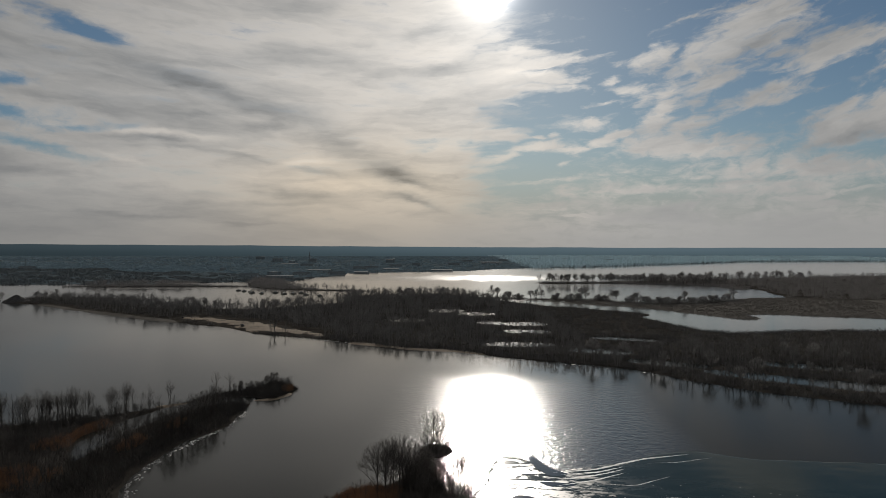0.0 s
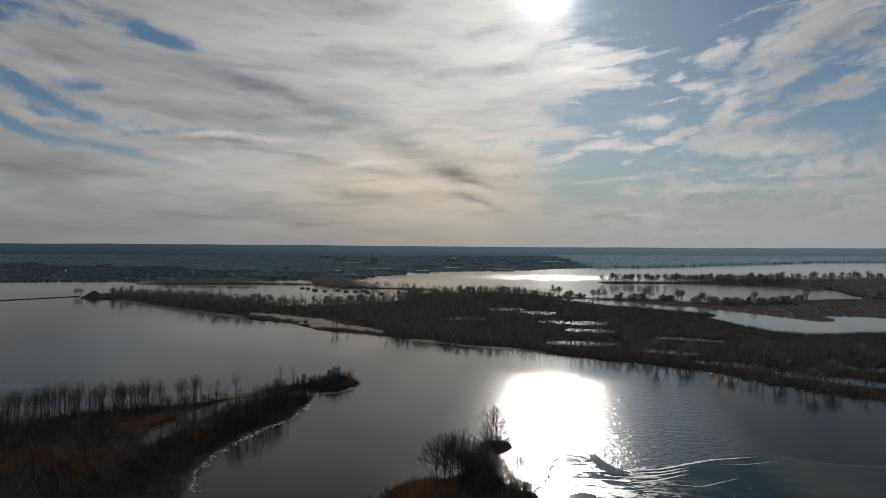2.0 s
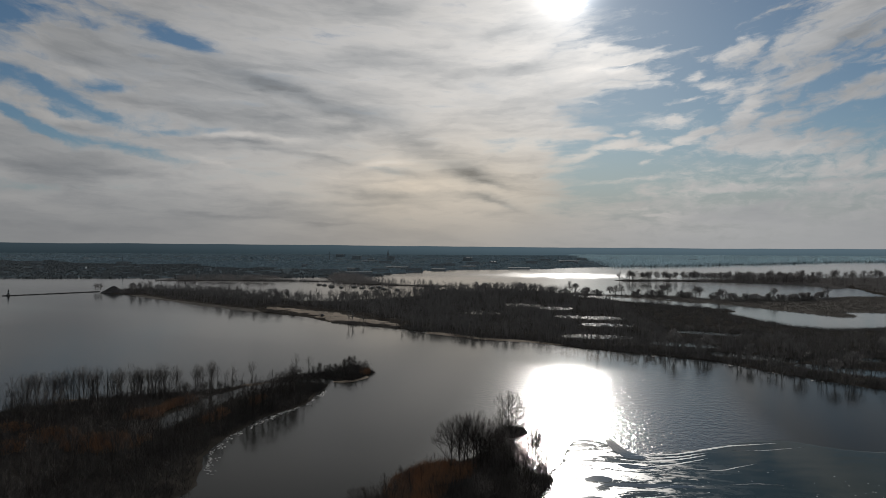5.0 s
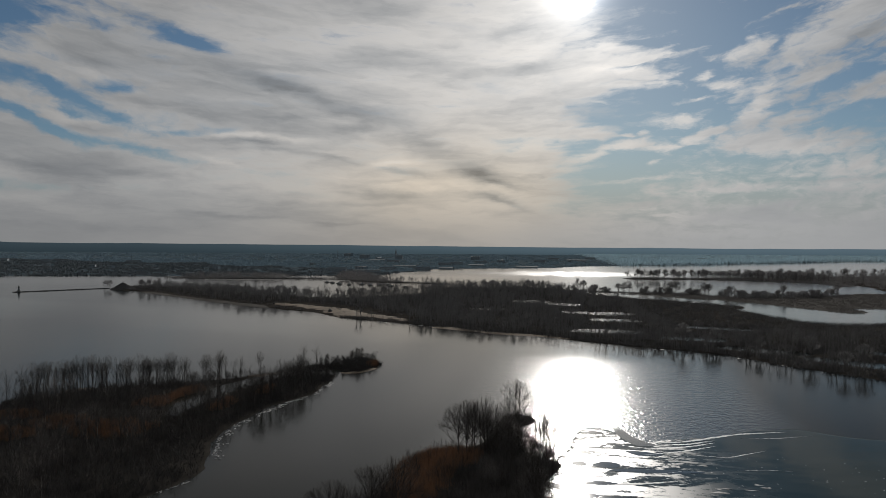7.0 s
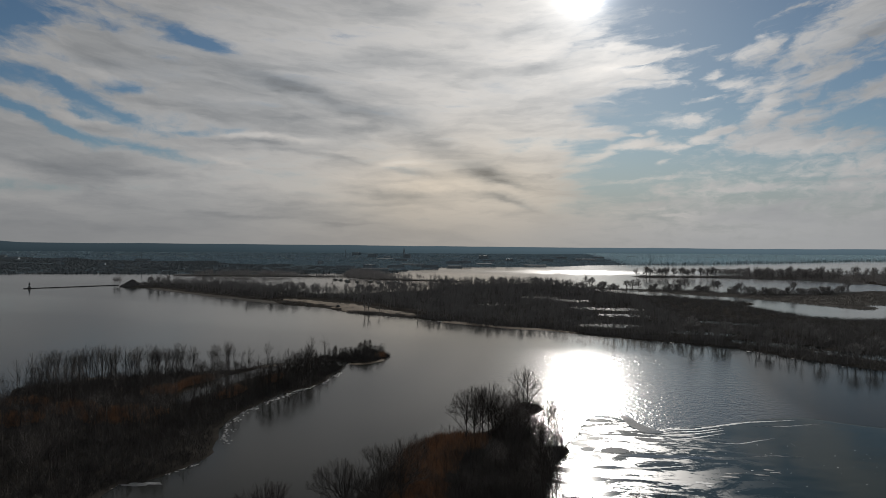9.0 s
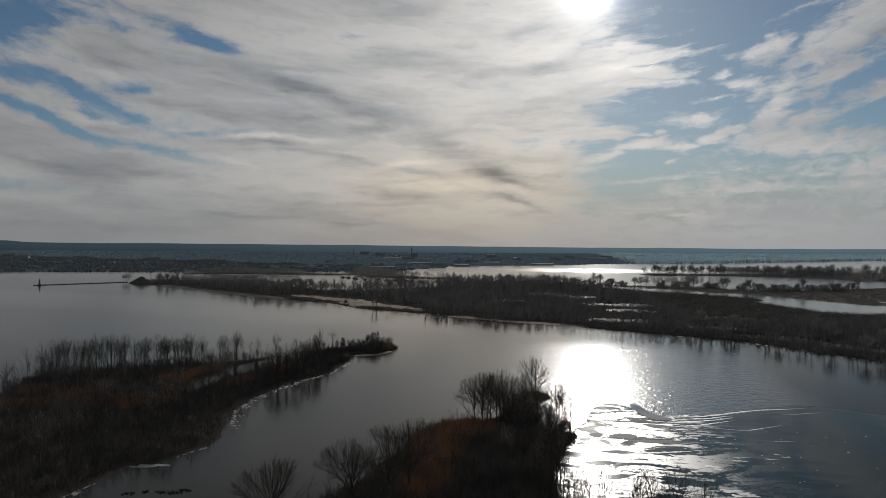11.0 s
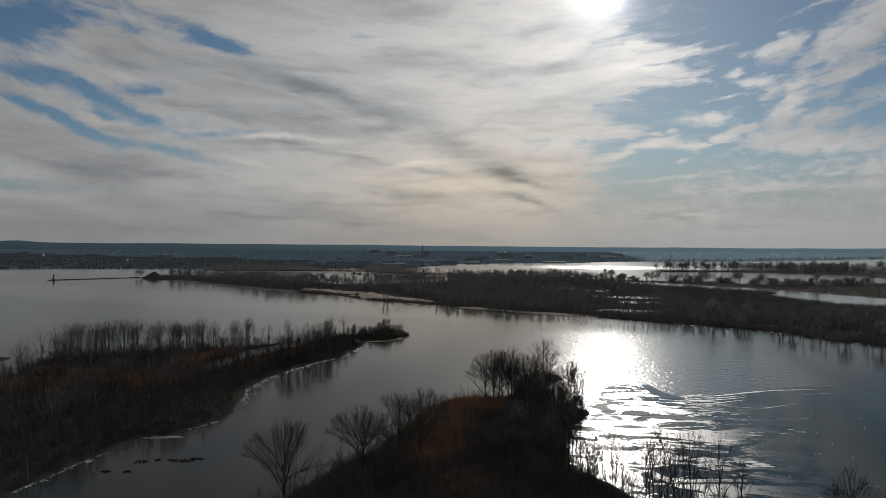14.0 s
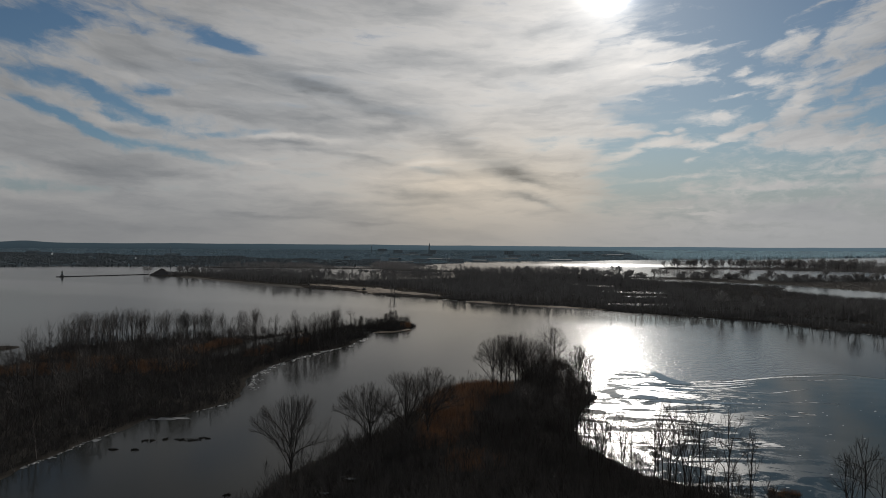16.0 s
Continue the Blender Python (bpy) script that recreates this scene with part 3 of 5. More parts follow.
def fan_tree(seed, height, wide, limbs, subs, twigs, thin, label, group, name, material, fork=(0.08, 0.3), stems=1, thick=1.0, bottom=0.06, upright=0.5, under=-0.25, lift=0.16):
    """A leafless tree whose limbs arch out to a rounded crown, each with side branches and fine twigs."""
    g = np.random.default_rng(seed)
    wood, fine = ([], []), ([], [])
    half = 0.5 * (1 - bottom) * height
    middle = np.array((0.0, 0.0, bottom * height + half))
    axes = np.array((wide, wide, half))

    def room(p, d):
        """How far a branch can go from p along d before it leaves the crown."""
        u, w = (p - middle) / axes, d / axes
        k, l, m = w @ w, u @ w, u @ u - 1.0
        return (-l + np.sqrt(max(l * l - k * m, 0.0))) / k

    def bent(a, c, e, n):
        t = np.linspace(0, 1, n + 1)[:, None]
        pts = a * (1 - t) ** 2 + 2 * c * t * (1 - t) + e * t * t
        pts[1:-1] += g.normal(0, 0.006, (n - 1, 3)) * height
        return pts

    def run(store, pts, r0, r1, sides):
        n = len(pts) - 1
        for i in range(n):
            ra, rb = r0 + (r1 - r0) * i / n, r0 + (r1 - r0) * (i + 1) / n
            tube(*store, pts[i], pts[i + 1], ra, rb if i < n - 1 or r1 > 0 else 0, sides)

    def pick(pts, f):
        s = min(f * (len(pts) - 1), len(pts) - 1.001)
        i = int(s)
        way = pts[i + 1] - pts[i]
        return pts[i] + way * (s - i), way / (np.linalg.norm(way) + 1e-9)

    def aside(way, angle):
        side = np.cross(way, g.normal(0, 1, 3))
        side = side / (np.linalg.norm(side) + 1e-9)
        d = way * np.cos(angle) + side * np.sin(angle) + np.array((0, 0, lift))
        return d / np.linalg.norm(d)

    for s in range(stems):
        turn = g.uniform(0, 6.28)
        foot = np.array((np.cos(turn), np.sin(turn), 0)) * (0.03 * height if stems > 1 else 0)
        top = foot * 5 + np.array((g.normal(0, 0.03), g.normal(0, 0.03), 0.96)) * height
        stem = bent(foot - (0, 0, 0.25), foot * 2 + np.array((0, 0, 0.5)) * height, top, 7)
        run(wood, stem, height * 0.013 * thick, thin, 5)
        ways = [stem[2:]]
        for i in range(limbs):
            f = fork[0] + (fork[1] - fork[0]) * (i + g.random()) / limbs
            p, way = pick(stem, f)
            az = turn + 2.4 * i + g.normal(0, 0.3)
            up = g.uniform(under, 1.2)
            end = middle + axes * np.array((np.cos(az) * np.cos(up), np.sin(az) * np.cos(up), np.sin(up))) * g.uniform(0.84, 1.03)
            end[2] = max(end[2], p[2] + 0.04 * height)
            gap = end - p
            arm = bent(p, p + gap * np.array((0.38, 0.38, 0.0)) + (0, 0, gap[2] * upright + 0.06 * height), end, 6)
            run(wood, arm, height * 0.0062 * thick, thin, 4)
            ways.append(arm)
        for arm in ways:
            for j in range(subs):
                p, way = pick(arm, 0.2 + 0.8 * (j + g.random()) / subs)
                d = aside(way, g.uniform(0.35, 0.8))
                reach = min(room(p, d) * g.uniform(0.7, 1.05), 0.34 * height)
                if reach < 0.03 * height:
                    continue
                e = p + d * reach + np.array((0, 0, 0.12 * reach))
                sub = bent(p, p + d * reach * 0.5, e, 3)
                run(fine, sub, thin * 1.8, thin * 0.8, 3)
                for q in range(twigs):
                    p2, w2 = pick(sub, 0.15 + 0.85 * (q + g.random()) / twigs)
                    d2 = aside(w2, g.uniform(0.3, 0.75))
                    r2 = min(max(room(p2, d2), 0.02 * height) * g.uniform(0.6, 1.1), 0.13 * height)
                    tube(*fine, p2, p2 + d2 * r2, thin, 0, 3)
    root = tagged(new(name), label, "tree", group)
    trunk = new("trunk", mesh_of("trunk", np.array(wood[0]), np.array(wood[1]), FARBARK if material == FARTWIG else BARK))
    crown = new("crown", mesh_of("crown", np.array(fine[0]), np.array(fine[1]), material))
    trunk.parent = crown.parent = root
    tagged(crown, "fine leafless twigs")
    return root


PLANTED = set()


def plant(kinds, places, low=0.8, high=1.15, wide=1.0):
    """Stand a copy of one of the kinds at every place; the kinds themselves take the first places."""
    for i, (x, y, z) in enumerate(places):
        s = rng.uniform(low, high)
        m = pose(x, y, z - 0.1, 0, 0, rng.uniform(0, 360)) @ Matrix.Diagonal((s * wide, s * wide, s * rng.uniform(0.92, 1.1), 1))
        if kinds[i % len(kinds)].name not in PLANTED:
            PLANTED.add(kinds[i % len(kinds)].name)
            kinds[i % len(kinds)].matrix_basis = m
        else:
            copy = copy_thing(kinds[i % len(kinds)], m)
            copy.matrix_basis = m


def spread_out(name, protos, places, sizes, material, label, category, lean=0.0):
    """Many small plants joined into one mesh: the protos (verts, triangles) set at the places."""
    V, F, base = [], [], 0
    for k, (v, f) in enumerate(protos):
        mine = slice(k, None, len(protos))
        p, s = places[mine], np.asarray(sizes)[mine]
        n = len(p)
        if not n:
            continue
        a = rng.uniform(0, 6.28, n)
        c, q = np.cos(a)[:, None], np.sin(a)[:, None]
        sx = s[:, None] * rng.uniform(0.85, 1.2, (n, 1))
        x = (v[None, :, 0] * c - v[None, :, 1] * q) * sx
        y = (v[None, :, 0] * q + v[None, :, 1] * c) * sx
        z = v[None, :, 2] * s[:, None]
        if lean:
            x = x + z * rng.normal(0, lean, (n, 1))
            y = y + z * rng.normal(0, lean, (n, 1))
        co = np.stack([x + p[:, None, 0], y + p[:, None, 1], z + p[:, None, 2]], -1).reshape(-1, 3)
        V.append(co)
        F.append((f[None] + (np.arange(n) * len(v))[:, None, None]).reshape(-1, 3) + base)
        base += len(co)
    return tagged(new(name, mesh_of(name, np.concatenate(V), np.concatenate(F), material)), label, category, kind="stuff")


def thin_tree(seed, twigs, thick, spread=0.55, low=0.18):
    """A far bare tree of unit height: a trunk and thin tapering branches."""
    g = np.random.default_rng(seed)
    v, f = [], []
    tube(v, f, np.array((0, 0, -0.03)), np.array((0.02, 0.0, 0.95)), thick * 1.5, thick * 0.3, 3)
    for i in range(twigs):
        z = low + (0.85 - low) * g.random() ** 0.8
        a, o = g.uniform(0, 6.28), spread * g.uniform(0.5, 1.2)
        d = np.array((np.cos(a) * np.sin(o), np.sin(a) * np.sin(o), np.cos(o)))
        length = (1.02 - z) * g.uniform(0.45, 0.95) + 0.05
        s = np.array((0, 0, z)) + d * length * (0.3 * g.random())
        n = np.cross(d, g.normal(0, 1, 3))
        n = n / np.linalg.norm(n) * thick * g.uniform(0.5, 1.0)
        k = len(v)
        v += [s - n, s + n, s + d * length]
        f.append((k, k + 1, k + 2))
    return np.array(v), np.array(f)


def dome_tree(seed, limbs, twigs, thick, wide):
    """A far leafless tree of unit height: trunk, arching limbs and a rounded haze of twigs."""
    g = np.random.default_rng(seed)
    v, f = [], []
    tube(v, f, np.array((0, 0, -0.03)), np.array((g.normal(0, 0.03), g.normal(0, 0.03), 0.6)), thick * 1.5, thick * 0.7, 3)

    def sliver(a, b, w):
        n = np.cross(b - a, g.normal(0, 1, 3))
        n = n / (np.linalg.norm(n) + 1e-9) * w
        f.append((len(v), len(v) + 1, len(v) + 2))
        v.extend((a - n, a + n, b))

    for i in range(limbs):
        a, up = 2.4 * i + g.normal(0, 0.3), g.uniform(0.05, 1.45)
        root = np.array((0, 0, g.uniform(0.22, 0.55)))
        tip = np.array((wide * np.cos(a) * np.cos(up), wide * np.sin(a) * np.cos(up), 0.55 + 0.45 * np.sin(up))) * g.uniform(0.85, 1.05)
        sliver(root, tip, thick * 0.9)
        for j in range(twigs):
            q = root + (tip - root) * g.uniform(0.35, 0.95)
            d = (tip - root) / np.linalg.norm(tip - root) + g.normal(0, 0.55, 3) + (0, 0, 0.25)
            sliver(q, q + d / np.linalg.norm(d) * g.uniform(0.10, 0.26), thick * 0.6)
    return np.array(v), np.array(f)


def tuft(seed, blades, height, width, thick, droop=0.25):
    """A clump of upright stalks or twigs, each one thin triangle."""
    g = np.random.default_rng(seed)
    v, f = [], []
    for i in range(blades):
        a, r = g.uniform(0, 6.28), width * np.sqrt(g.random())
        p = np.array((np.cos(a) * r, np.sin(a) * r, -0.05))
        h = height * g.uniform(0.6, 1.1)
        tip = p + np.array((g.normal(0, droop) * h, g.normal(0, droop) * h, h))
        w = g.uniform(0, 6.28)
        n = np.array((np.cos(w), np.sin(w), 0)) * thick
        k = len(v)
        v += [p - n, p + n, tip]
        f.append((k, k + 1, k + 2))
    return np.array(v), np.array(f)


# ---- water and ground ----


def disc(name, radius, z, material, label, category):
    n = 96
    v = [(0, 0, z)] + [(radius * math.cos(6.2832 * i / n), radius * math.sin(6.2832 * i / n), z) for i in range(n)]
    f = [(0, 1 + i, 1 + (i + 1) % n) for i in range(n)]
    return tagged(new(name, mesh_of(name, v, f, material)), label, category, kind="structure")


disc("ground", 4940, -3.0, BED, "muddy bed under the lake and river", "ground")
disc("water", 4930, 0.0, WATER, "wide grey river and lake water with low sun on it", "water")

island = Land([(-68, 336), (-69, 317), (-73, 309), (-81, 308), (-79, 288), (-79, 261), (-84, 247), (-87, 230), (-89, 215), (-87, 197),
               (-80, 176), (-77, 161), (-83, 148), (-88, 145), (-87, 137), (-88, 127), (-88, 112), (-92, 90), (-150, 70), (-215, 120),
               (-195, 160), (-172, 195), (-170, 210), (-182, 238), (-170, 252), (-154, 267), (-132, 280), (-111, 300), (-98, 322), (-88, 334), (-80, 350)],
              3.0, 0.5, 3, ponds=[
    [(-119, 229), (-112, 221), (-112, 246), (-110, 262), (-105, 283), (-95, 298), (-80, 302), (-68, 294), (-68, 303), (-87, 315), (-109, 299),
     (-115, 286), (-120, 271), (-123, 258), (-125, 243)],
    [(-144, 171), (-140, 173), (-141, 176), (-150, 179), (-165, 184), (-185, 178), (-160, 173)]])
spit = Land([(-46, 95), (-44, 109), (-42, 120), (-40, 125), (-39, 132), (-36, 139), (-33, 164), (-32, 171), (-31, 178), (-28, 186), (-24, 192),
             (-16, 198), (-11, 204), (-8.5, 214), (-6.5, 221), (-3, 221), (-2, 212), (-1, 202), (1.5, 193.5), (6, 190.5), (9, 188), (9, 183), (7, 177), (5, 169), (3.5, 157), (4, 140), (9, 133), (15, 124), (24, 115.5), (36, 109), (60, 100), (80, 60), (60, 10),
             (-70, 10), (-62, 70)], 2.5, 0.5, 5)
peninsula = Land([(-520, 868), (-438, 806), (-326, 705), (-236, 632), (-178, 588), (-144, 551), (-100, 522), (-73, 505), (-47, 481), (-23, 465),
                  (6, 456), (29, 436), (57, 414), (78, 400), (107, 378), (127, 346), (144, 325), (167, 308), (190, 295), (260, 255), (360, 220),
                  (560, 300), (480, 480), (420, 560), (301, 569), (253, 556), (216, 555), (198, 604), (193, 644), (187, 679), (203, 709),
                  (158, 775), (110, 824), (70, 900), (40, 985), (-6, 1020), (-80, 1000), (-130, 960), (-125, 860), (-215, 770), (-300, 830),
                  (-425, 930), (-530, 950)], 9.0, 1.6, 11, top=1.3, slope=0.1, size=40, ponds=[
    [(56, 606), (58, 634), (88, 630), (86, 608)], [(26, 694), (14, 734), (46, 724), (50, 700)], [(-8, 730), (-14, 768), (22, 760), (14, 734)],
    [(30, 482), (34, 500), (74, 492), (70, 476)], [(34, 616), (32, 640), (50, 638), (52, 614)], [(-46, 640), (-52, 664), (-22, 660), (-20, 640)],
    [(80, 458), (84, 470), (118, 454), (112, 442)], [(106, 412), (112, 424), (150, 402), (140, 392)],
    [(140, 374), (146, 386), (190, 356), (236, 330), (300, 296), (296, 284), (215, 318), (176, 340)], [(50, 556), (52, 576), (84, 570), (82, 552)],
    [(180, 400), (186, 412), (260, 372), (256, 360)], [(110, 520), (114, 532), (150, 514), (146, 504)]])
strip = Land([(50, 945), (118, 886), (191, 815), (228, 767), (275, 660), (297, 673), (297, 705), (330, 700), (380, 680), (520, 620), (800, 560),
              (900, 900), (700, 955), (430, 945), (372, 914), (322, 874), (240, 868), (200, 908), (124, 925), (54, 960)], 12.0, 2.0, 17, top=0.6, size=50, ponds=[
    [(66, 920), (120, 893), (190, 836), (215, 800), (205, 826), (150, 884), (118, 908), (80, 930)], [(200, 880), (230, 850), (262, 800), (240, 850), (212, 884)]])
bank = Land([(178, 1340), (260, 1334), (334, 1322), (399, 1300), (463, 1236), (491, 1128), (470, 1000), (560, 880), (1500, 700), (2600, 1500),
             (1600, 1750), (1047, 1690), (724, 1580), (540, 1490), (373, 1420), (240, 1385), (180, 1370)], 20.0, 3.0, 23, top=1.5, size=70)
mainland = Land([(-4800, 800), (-2000, 1010), (-970, 1222), (-830, 1257), (-665, 1284), (-575, 1306), (-494, 1345), (-387, 1402), (-290, 1450), (-245, 1700), (-200, 1890),
                 (-64, 1987), (94, 2095), (204, 2265), (352, 2440), (480, 2469), (744, 2784), (1031, 3045), (1638, 3595), (3000, 3700), (4000, 3200), (4900, 3300),
                 (4900, 4900), (-4900, 4900)], 60.0, 12.0, 29, top=34.0, slope=0.02, size=900)
tongue = Land([(-380, 1400), (-300, 1180), (-200, 1110), (-112, 1085), (-112, 1100), (-200, 1145), (-260, 1250), (-320, 1420)], 15.0, 2.0, 31)
jetty = Land([(-540, 1165), (-420, 1172), (-300, 1168), (-300, 1176), (-420, 1182), (-545, 1176)], 15.0, 0.5, 37, top=1.2)
jetty_far = Land([(-695, 1380), (-600, 1372), (-520, 1325), (-470, 1300), (-450, 1320), (-480, 1385), (-560, 1400), (-640, 1404)], 15.0, 1.0, 41, top=1.2)
harbour_bar = Land([(-640, 1206), (-520, 1208), (-440, 1220), (-330, 1212), (-330, 1224), (-440, 1248), (-520, 1252), (-600, 1232)], 15.0, 1.5, 39, top=1.0)
bar = Land([(-206, 240), (-197, 240), (-194, 233), (-197, 228), (-215, 232)], 3.0, 0.4, 43, top=0.4)

sand_spot = Land([(-174, 255), (-168, 261), (-163, 262), (-166, 257), (-171, 252)], 2.0, 0.2, 45, top=0.7, slope=0.2)
sand_spot.build("sandbar_ground", 0.6, SAND, "small pale sandbar behind the island trees")
island.build("island_ground", 1.0, LITTER, "low wooded island with dark leaf litter")
tip_islet = Land([(-8, 230), (-6, 237), (-2, 240), (2.5, 237), (3.2, 231), (1, 225), (-2.5, 222), (-6, 224)], 1.5, 0.35, 87, top=0.5, slope=0.15)
tip_islet.build("tip_islet_ground", 0.5, LITTER, "small brushy islet off the end of the spit")
spit.build("spit_ground", 0.8, LITTER, "low brushy spit between two channels")
peninsula.build("peninsula_ground", 4.0, LITTER, "wooded peninsula with flooded hollows")
strip.build("marsh_ground", 5.0, MARSH, "flat brown marsh strip across a channel")
bank.build("bank_ground", 10.0, LITTER, "wooded lake bank beyond the marsh")
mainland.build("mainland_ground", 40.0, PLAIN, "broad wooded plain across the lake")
tongue.build("harbour_tongue_ground", 5.0, LITTER, "narrow wooded tongue of land by the harbour")
jetty.build("breakwater_ground", 2.0, ROCK, "low dark stone breakwater in the harbour")
jetty_far.build("breakwater_ground", 4.0, ROCK, "low brushy point beside the harbour entrance")
harbour_bar.build("harbour_bar_ground", 3.0, LITTER, "narrow wooded bar behind the peninsula")
bar.build("sandbar_ground", 1.0, LITTER, "small low mud bar in the river")

# ---- sand, ice ----
beach = Land([(-250, 668), (-211, 624), (-184, 601), (-162, 576), (-147, 555), (-130, 548), (-108, 534), (-88, 522), (-82, 541), (-100, 566), (-124, 590),
              (-140, 618), (-168, 642), (-202, 668), (-235, 682)], 8.0, 0.8, 47, top=1.9, slope=0.16, size=20)
beach.build("beach_ground", 2.0, SAND, "pale sandy beach at the edge of the woods")
beach_east = Land([(-66, 493), (-23, 462), (6, 453), (24, 438), (30, 441), (8, 462), (-22, 472), (-50, 496)], 8.0, 0.6, 53, top=1.5, slope=0.16)
beach_east.build("beach_ground", 2.0, SAND, "narrow strip of sand below bare trees")
shelf = Land([(-470, 828), (-400, 764), (-326, 699), (-262, 648), (-236, 628), (-236, 648), (-300, 700), (-380, 764), (-440, 820)], 8.0, 1.2, 57, top=1.5, slope=0.14, size=20)
shelf.build("beach_ground", 2.5, MARSH, "strip of brown dead grass and mud along the shore")
tip_sand = Land([(-81, 308), (-77, 306.5), (-72, 309), (-68.5, 315), (-67, 322), (-69.5, 323), (-73, 314.5), (-78, 311)], 1.5, 0.2, 89, top=0.5, slope=0.2)
tip_sand.build("beach_ground", 0.5, SAND, "thin strip of pale sand round the island tip")
cove = Land([(-118, 296), (-111, 301), (-106, 305), (-108, 300), (-113, 293)], 2.0, 0.2, 55, top=1.1, slope=0.25)
cove.build("beach_ground", 0.6, SAND, "small patch of bare sand on the island")


def ice_sheet():
    """Thin ice lying on the water, with a ragged edge."""
    edge = Land([(7, 186), (12, 205), (18, 225), (27, 220), (31, 209), (40, 214), (56, 220), (68, 227), (82, 231), (100, 222), (150, 215), (220, 190),
                 (240, 120), (160, 60), (80, 90), (45, 108), (20, 112), (8, 130), (2, 150)], 3.0, 0.5, 59)
    cell = 0.9
    X, Y = np.meshgrid(np.arange(0, 245, cell), np.arange(58, 236, cell))
    d = edge.shore(X, Y)
    Z = np.where(d > 0, 0.035 + 0.012 * lumps(X, Y, 9.0, 67), -0.25)
    idx = np.arange(X.size).reshape(X.shape)
    quads = np.stack([idx[:-1, :-1], idx[:-1, 1:], idx[1:, 1:], idx[1:, :-1]], -1).reshape(-1, 4)
    quads = quads[Z.ravel()[quads].max(1) > 0]
    used, faces = np.unique(quads, return_inverse=True)
    co = np.stack([X, Y, Z], -1).reshape(-1, 3)[used]
    return tagged(new("ice_sheet", mesh_of("ice_sheet", co, faces.reshape(-1, 4), ICE)), "thin grey melting ice with frosted streaks on the river", "ice", kind="structure")


ice_sheet()


def ice_flecks():
    """Small bright crumbs of ice frozen onto the sheet."""
    n = 170
    x, y = rng.uniform(20, 95, n), rng.uniform(118, 205, n)
    V, F = [], []
    for i in range(n):
        r, a = rng.uniform(0.05, 0.2), rng.uniform(0, 6.28)
        k = len(V)
        for q in range(4):
            w = a + q * 1.571
            V.append((x[i] + r * math.cos(w) * rng.uniform(0.8, 2.2), y[i] + r * math.sin(w), 0.04))
        V.append((x[i], y[i], 0.04 + rng.uniform(0.015, 0.05)))
        F += [(k + q, k + (q + 1) % 4, k + 4) for q in range(4)]
    return tagged(new("ice_crumbs", mesh_of("ice_crumbs", V, F, FROST)), "small white crumbs frozen onto the river ice", "ice", kind="stuff")


ice_flecks()


def clear_patch(outline, seed):
    """A glassy patch of refrozen ice, flush with the sheet."""
    line = curve_through(outline, 0.8, 0.12, seed)
    bm = bmesh.new()
    bm.faces.new([bm.verts.new((x, y, 0.062)) for x, y in line])
    bmesh.ops.triangulate(bm, faces=bm.faces[:])
    for f in bm.faces:
        if f.normal.z < 0:
            f.normal_flip()
    made = bmesh.ops.extrude_face_region(bm, geom=bm.faces[:])
    for v in made["geom"]:
        if isinstance(v, bmesh.types.BMVert):
            v.co.z = 0.07
    me = bpy.data.meshes.new("clear_ice")
    bm.to_mesh(me)
    bm.free()
    me.materials.append(CLEAR)
    return tagged(new("clear_ice", me), "dark glassy patch of clear refrozen ice", "ice", "clear ice patches")


for i, patch in enumerate([
        [(26.6, 225), (28.6, 224.4), (31.3, 214.5), (36, 207.5), (31, 206), (28.6, 211), (27, 217)], [(27.2, 200.5), (32.8, 200), (36.5, 197.6), (30, 196.5)],
        [(17, 186), (20, 189.5), (24, 188), (22, 184.5)], [(12, 187), (14.5, 189), (16, 187), (13.5, 185)], [(21, 182), (26, 184.2), (38, 184.6), (44, 183.4), (34, 181.6)],
        [(19, 139), (21.5, 142), (24, 139.5), (22, 135.5)], [(14, 172), (18, 174), (22, 172.5), (18, 170.8)], [(10, 163), (14, 165), (17, 163.5), (13, 161.5)]]):
    clear_patch(patch, 140 + i)


def shore_ice(name, line, n, reach, size, label):
    """Broken white slabs along a shore line."""
    line = np.array(line, float)
    seg = np.linalg.norm(np.diff(line, axis=0), axis=1)
    V, F = [], []
    for i in range(n):
        s = rng.uniform(0, seg.sum())
        j = int(np.searchsorted(np.cumsum(seg), s))
        t = 1 - (np.cumsum(seg)[j] - s) / seg[j]
        p = line[j] * (1 - t) + line[j + 1] * t + rng.normal(0, reach, 2)
        if math.sin(s * 0.37) + math.sin(s * 0.13 + 2.0) + 0.8 * math.sin(s * 0.83 + 1.0) < rng.uniform(-1.6, 0.9):
            continue
        w, l, h, a = size * rng.uniform(0.3, 1.2), size * rng.uniform(0.5, 2.0), rng.uniform(0.02, 0.05), rng.uniform(-0.35, 0.35)
        way = line[j + 1] - line[j]
        a += math.atan2(way[1], way[0])
        k = len(V)
        for z in (-0.1, h):
            for u, v in ((-1, -1), (1, -0.8), (0.8, 1), (-0.9, 0.9)):
                x, y = u * l / 2 * (1 if z < 0 else 0.85), v * w / 2 * (1 if z < 0 else 0.8)
                V.append((p[0] + x * math.cos(a) - y * math.sin(a), p[1] + x * math.sin(a) + y * math.cos(a), z + (0.03 * rng.random() if z > 0 else 0)))
        F += [(k + 4, k + 5, k + 6, k + 7)] + [(k + q, k + (q + 1) % 4, k + 4 + (q + 1) % 4, k + 4 + q) for q in range(4)]
    return tagged(new(name, mesh_of(name, V, F, SNOW)), label, "ice", kind="stuff")


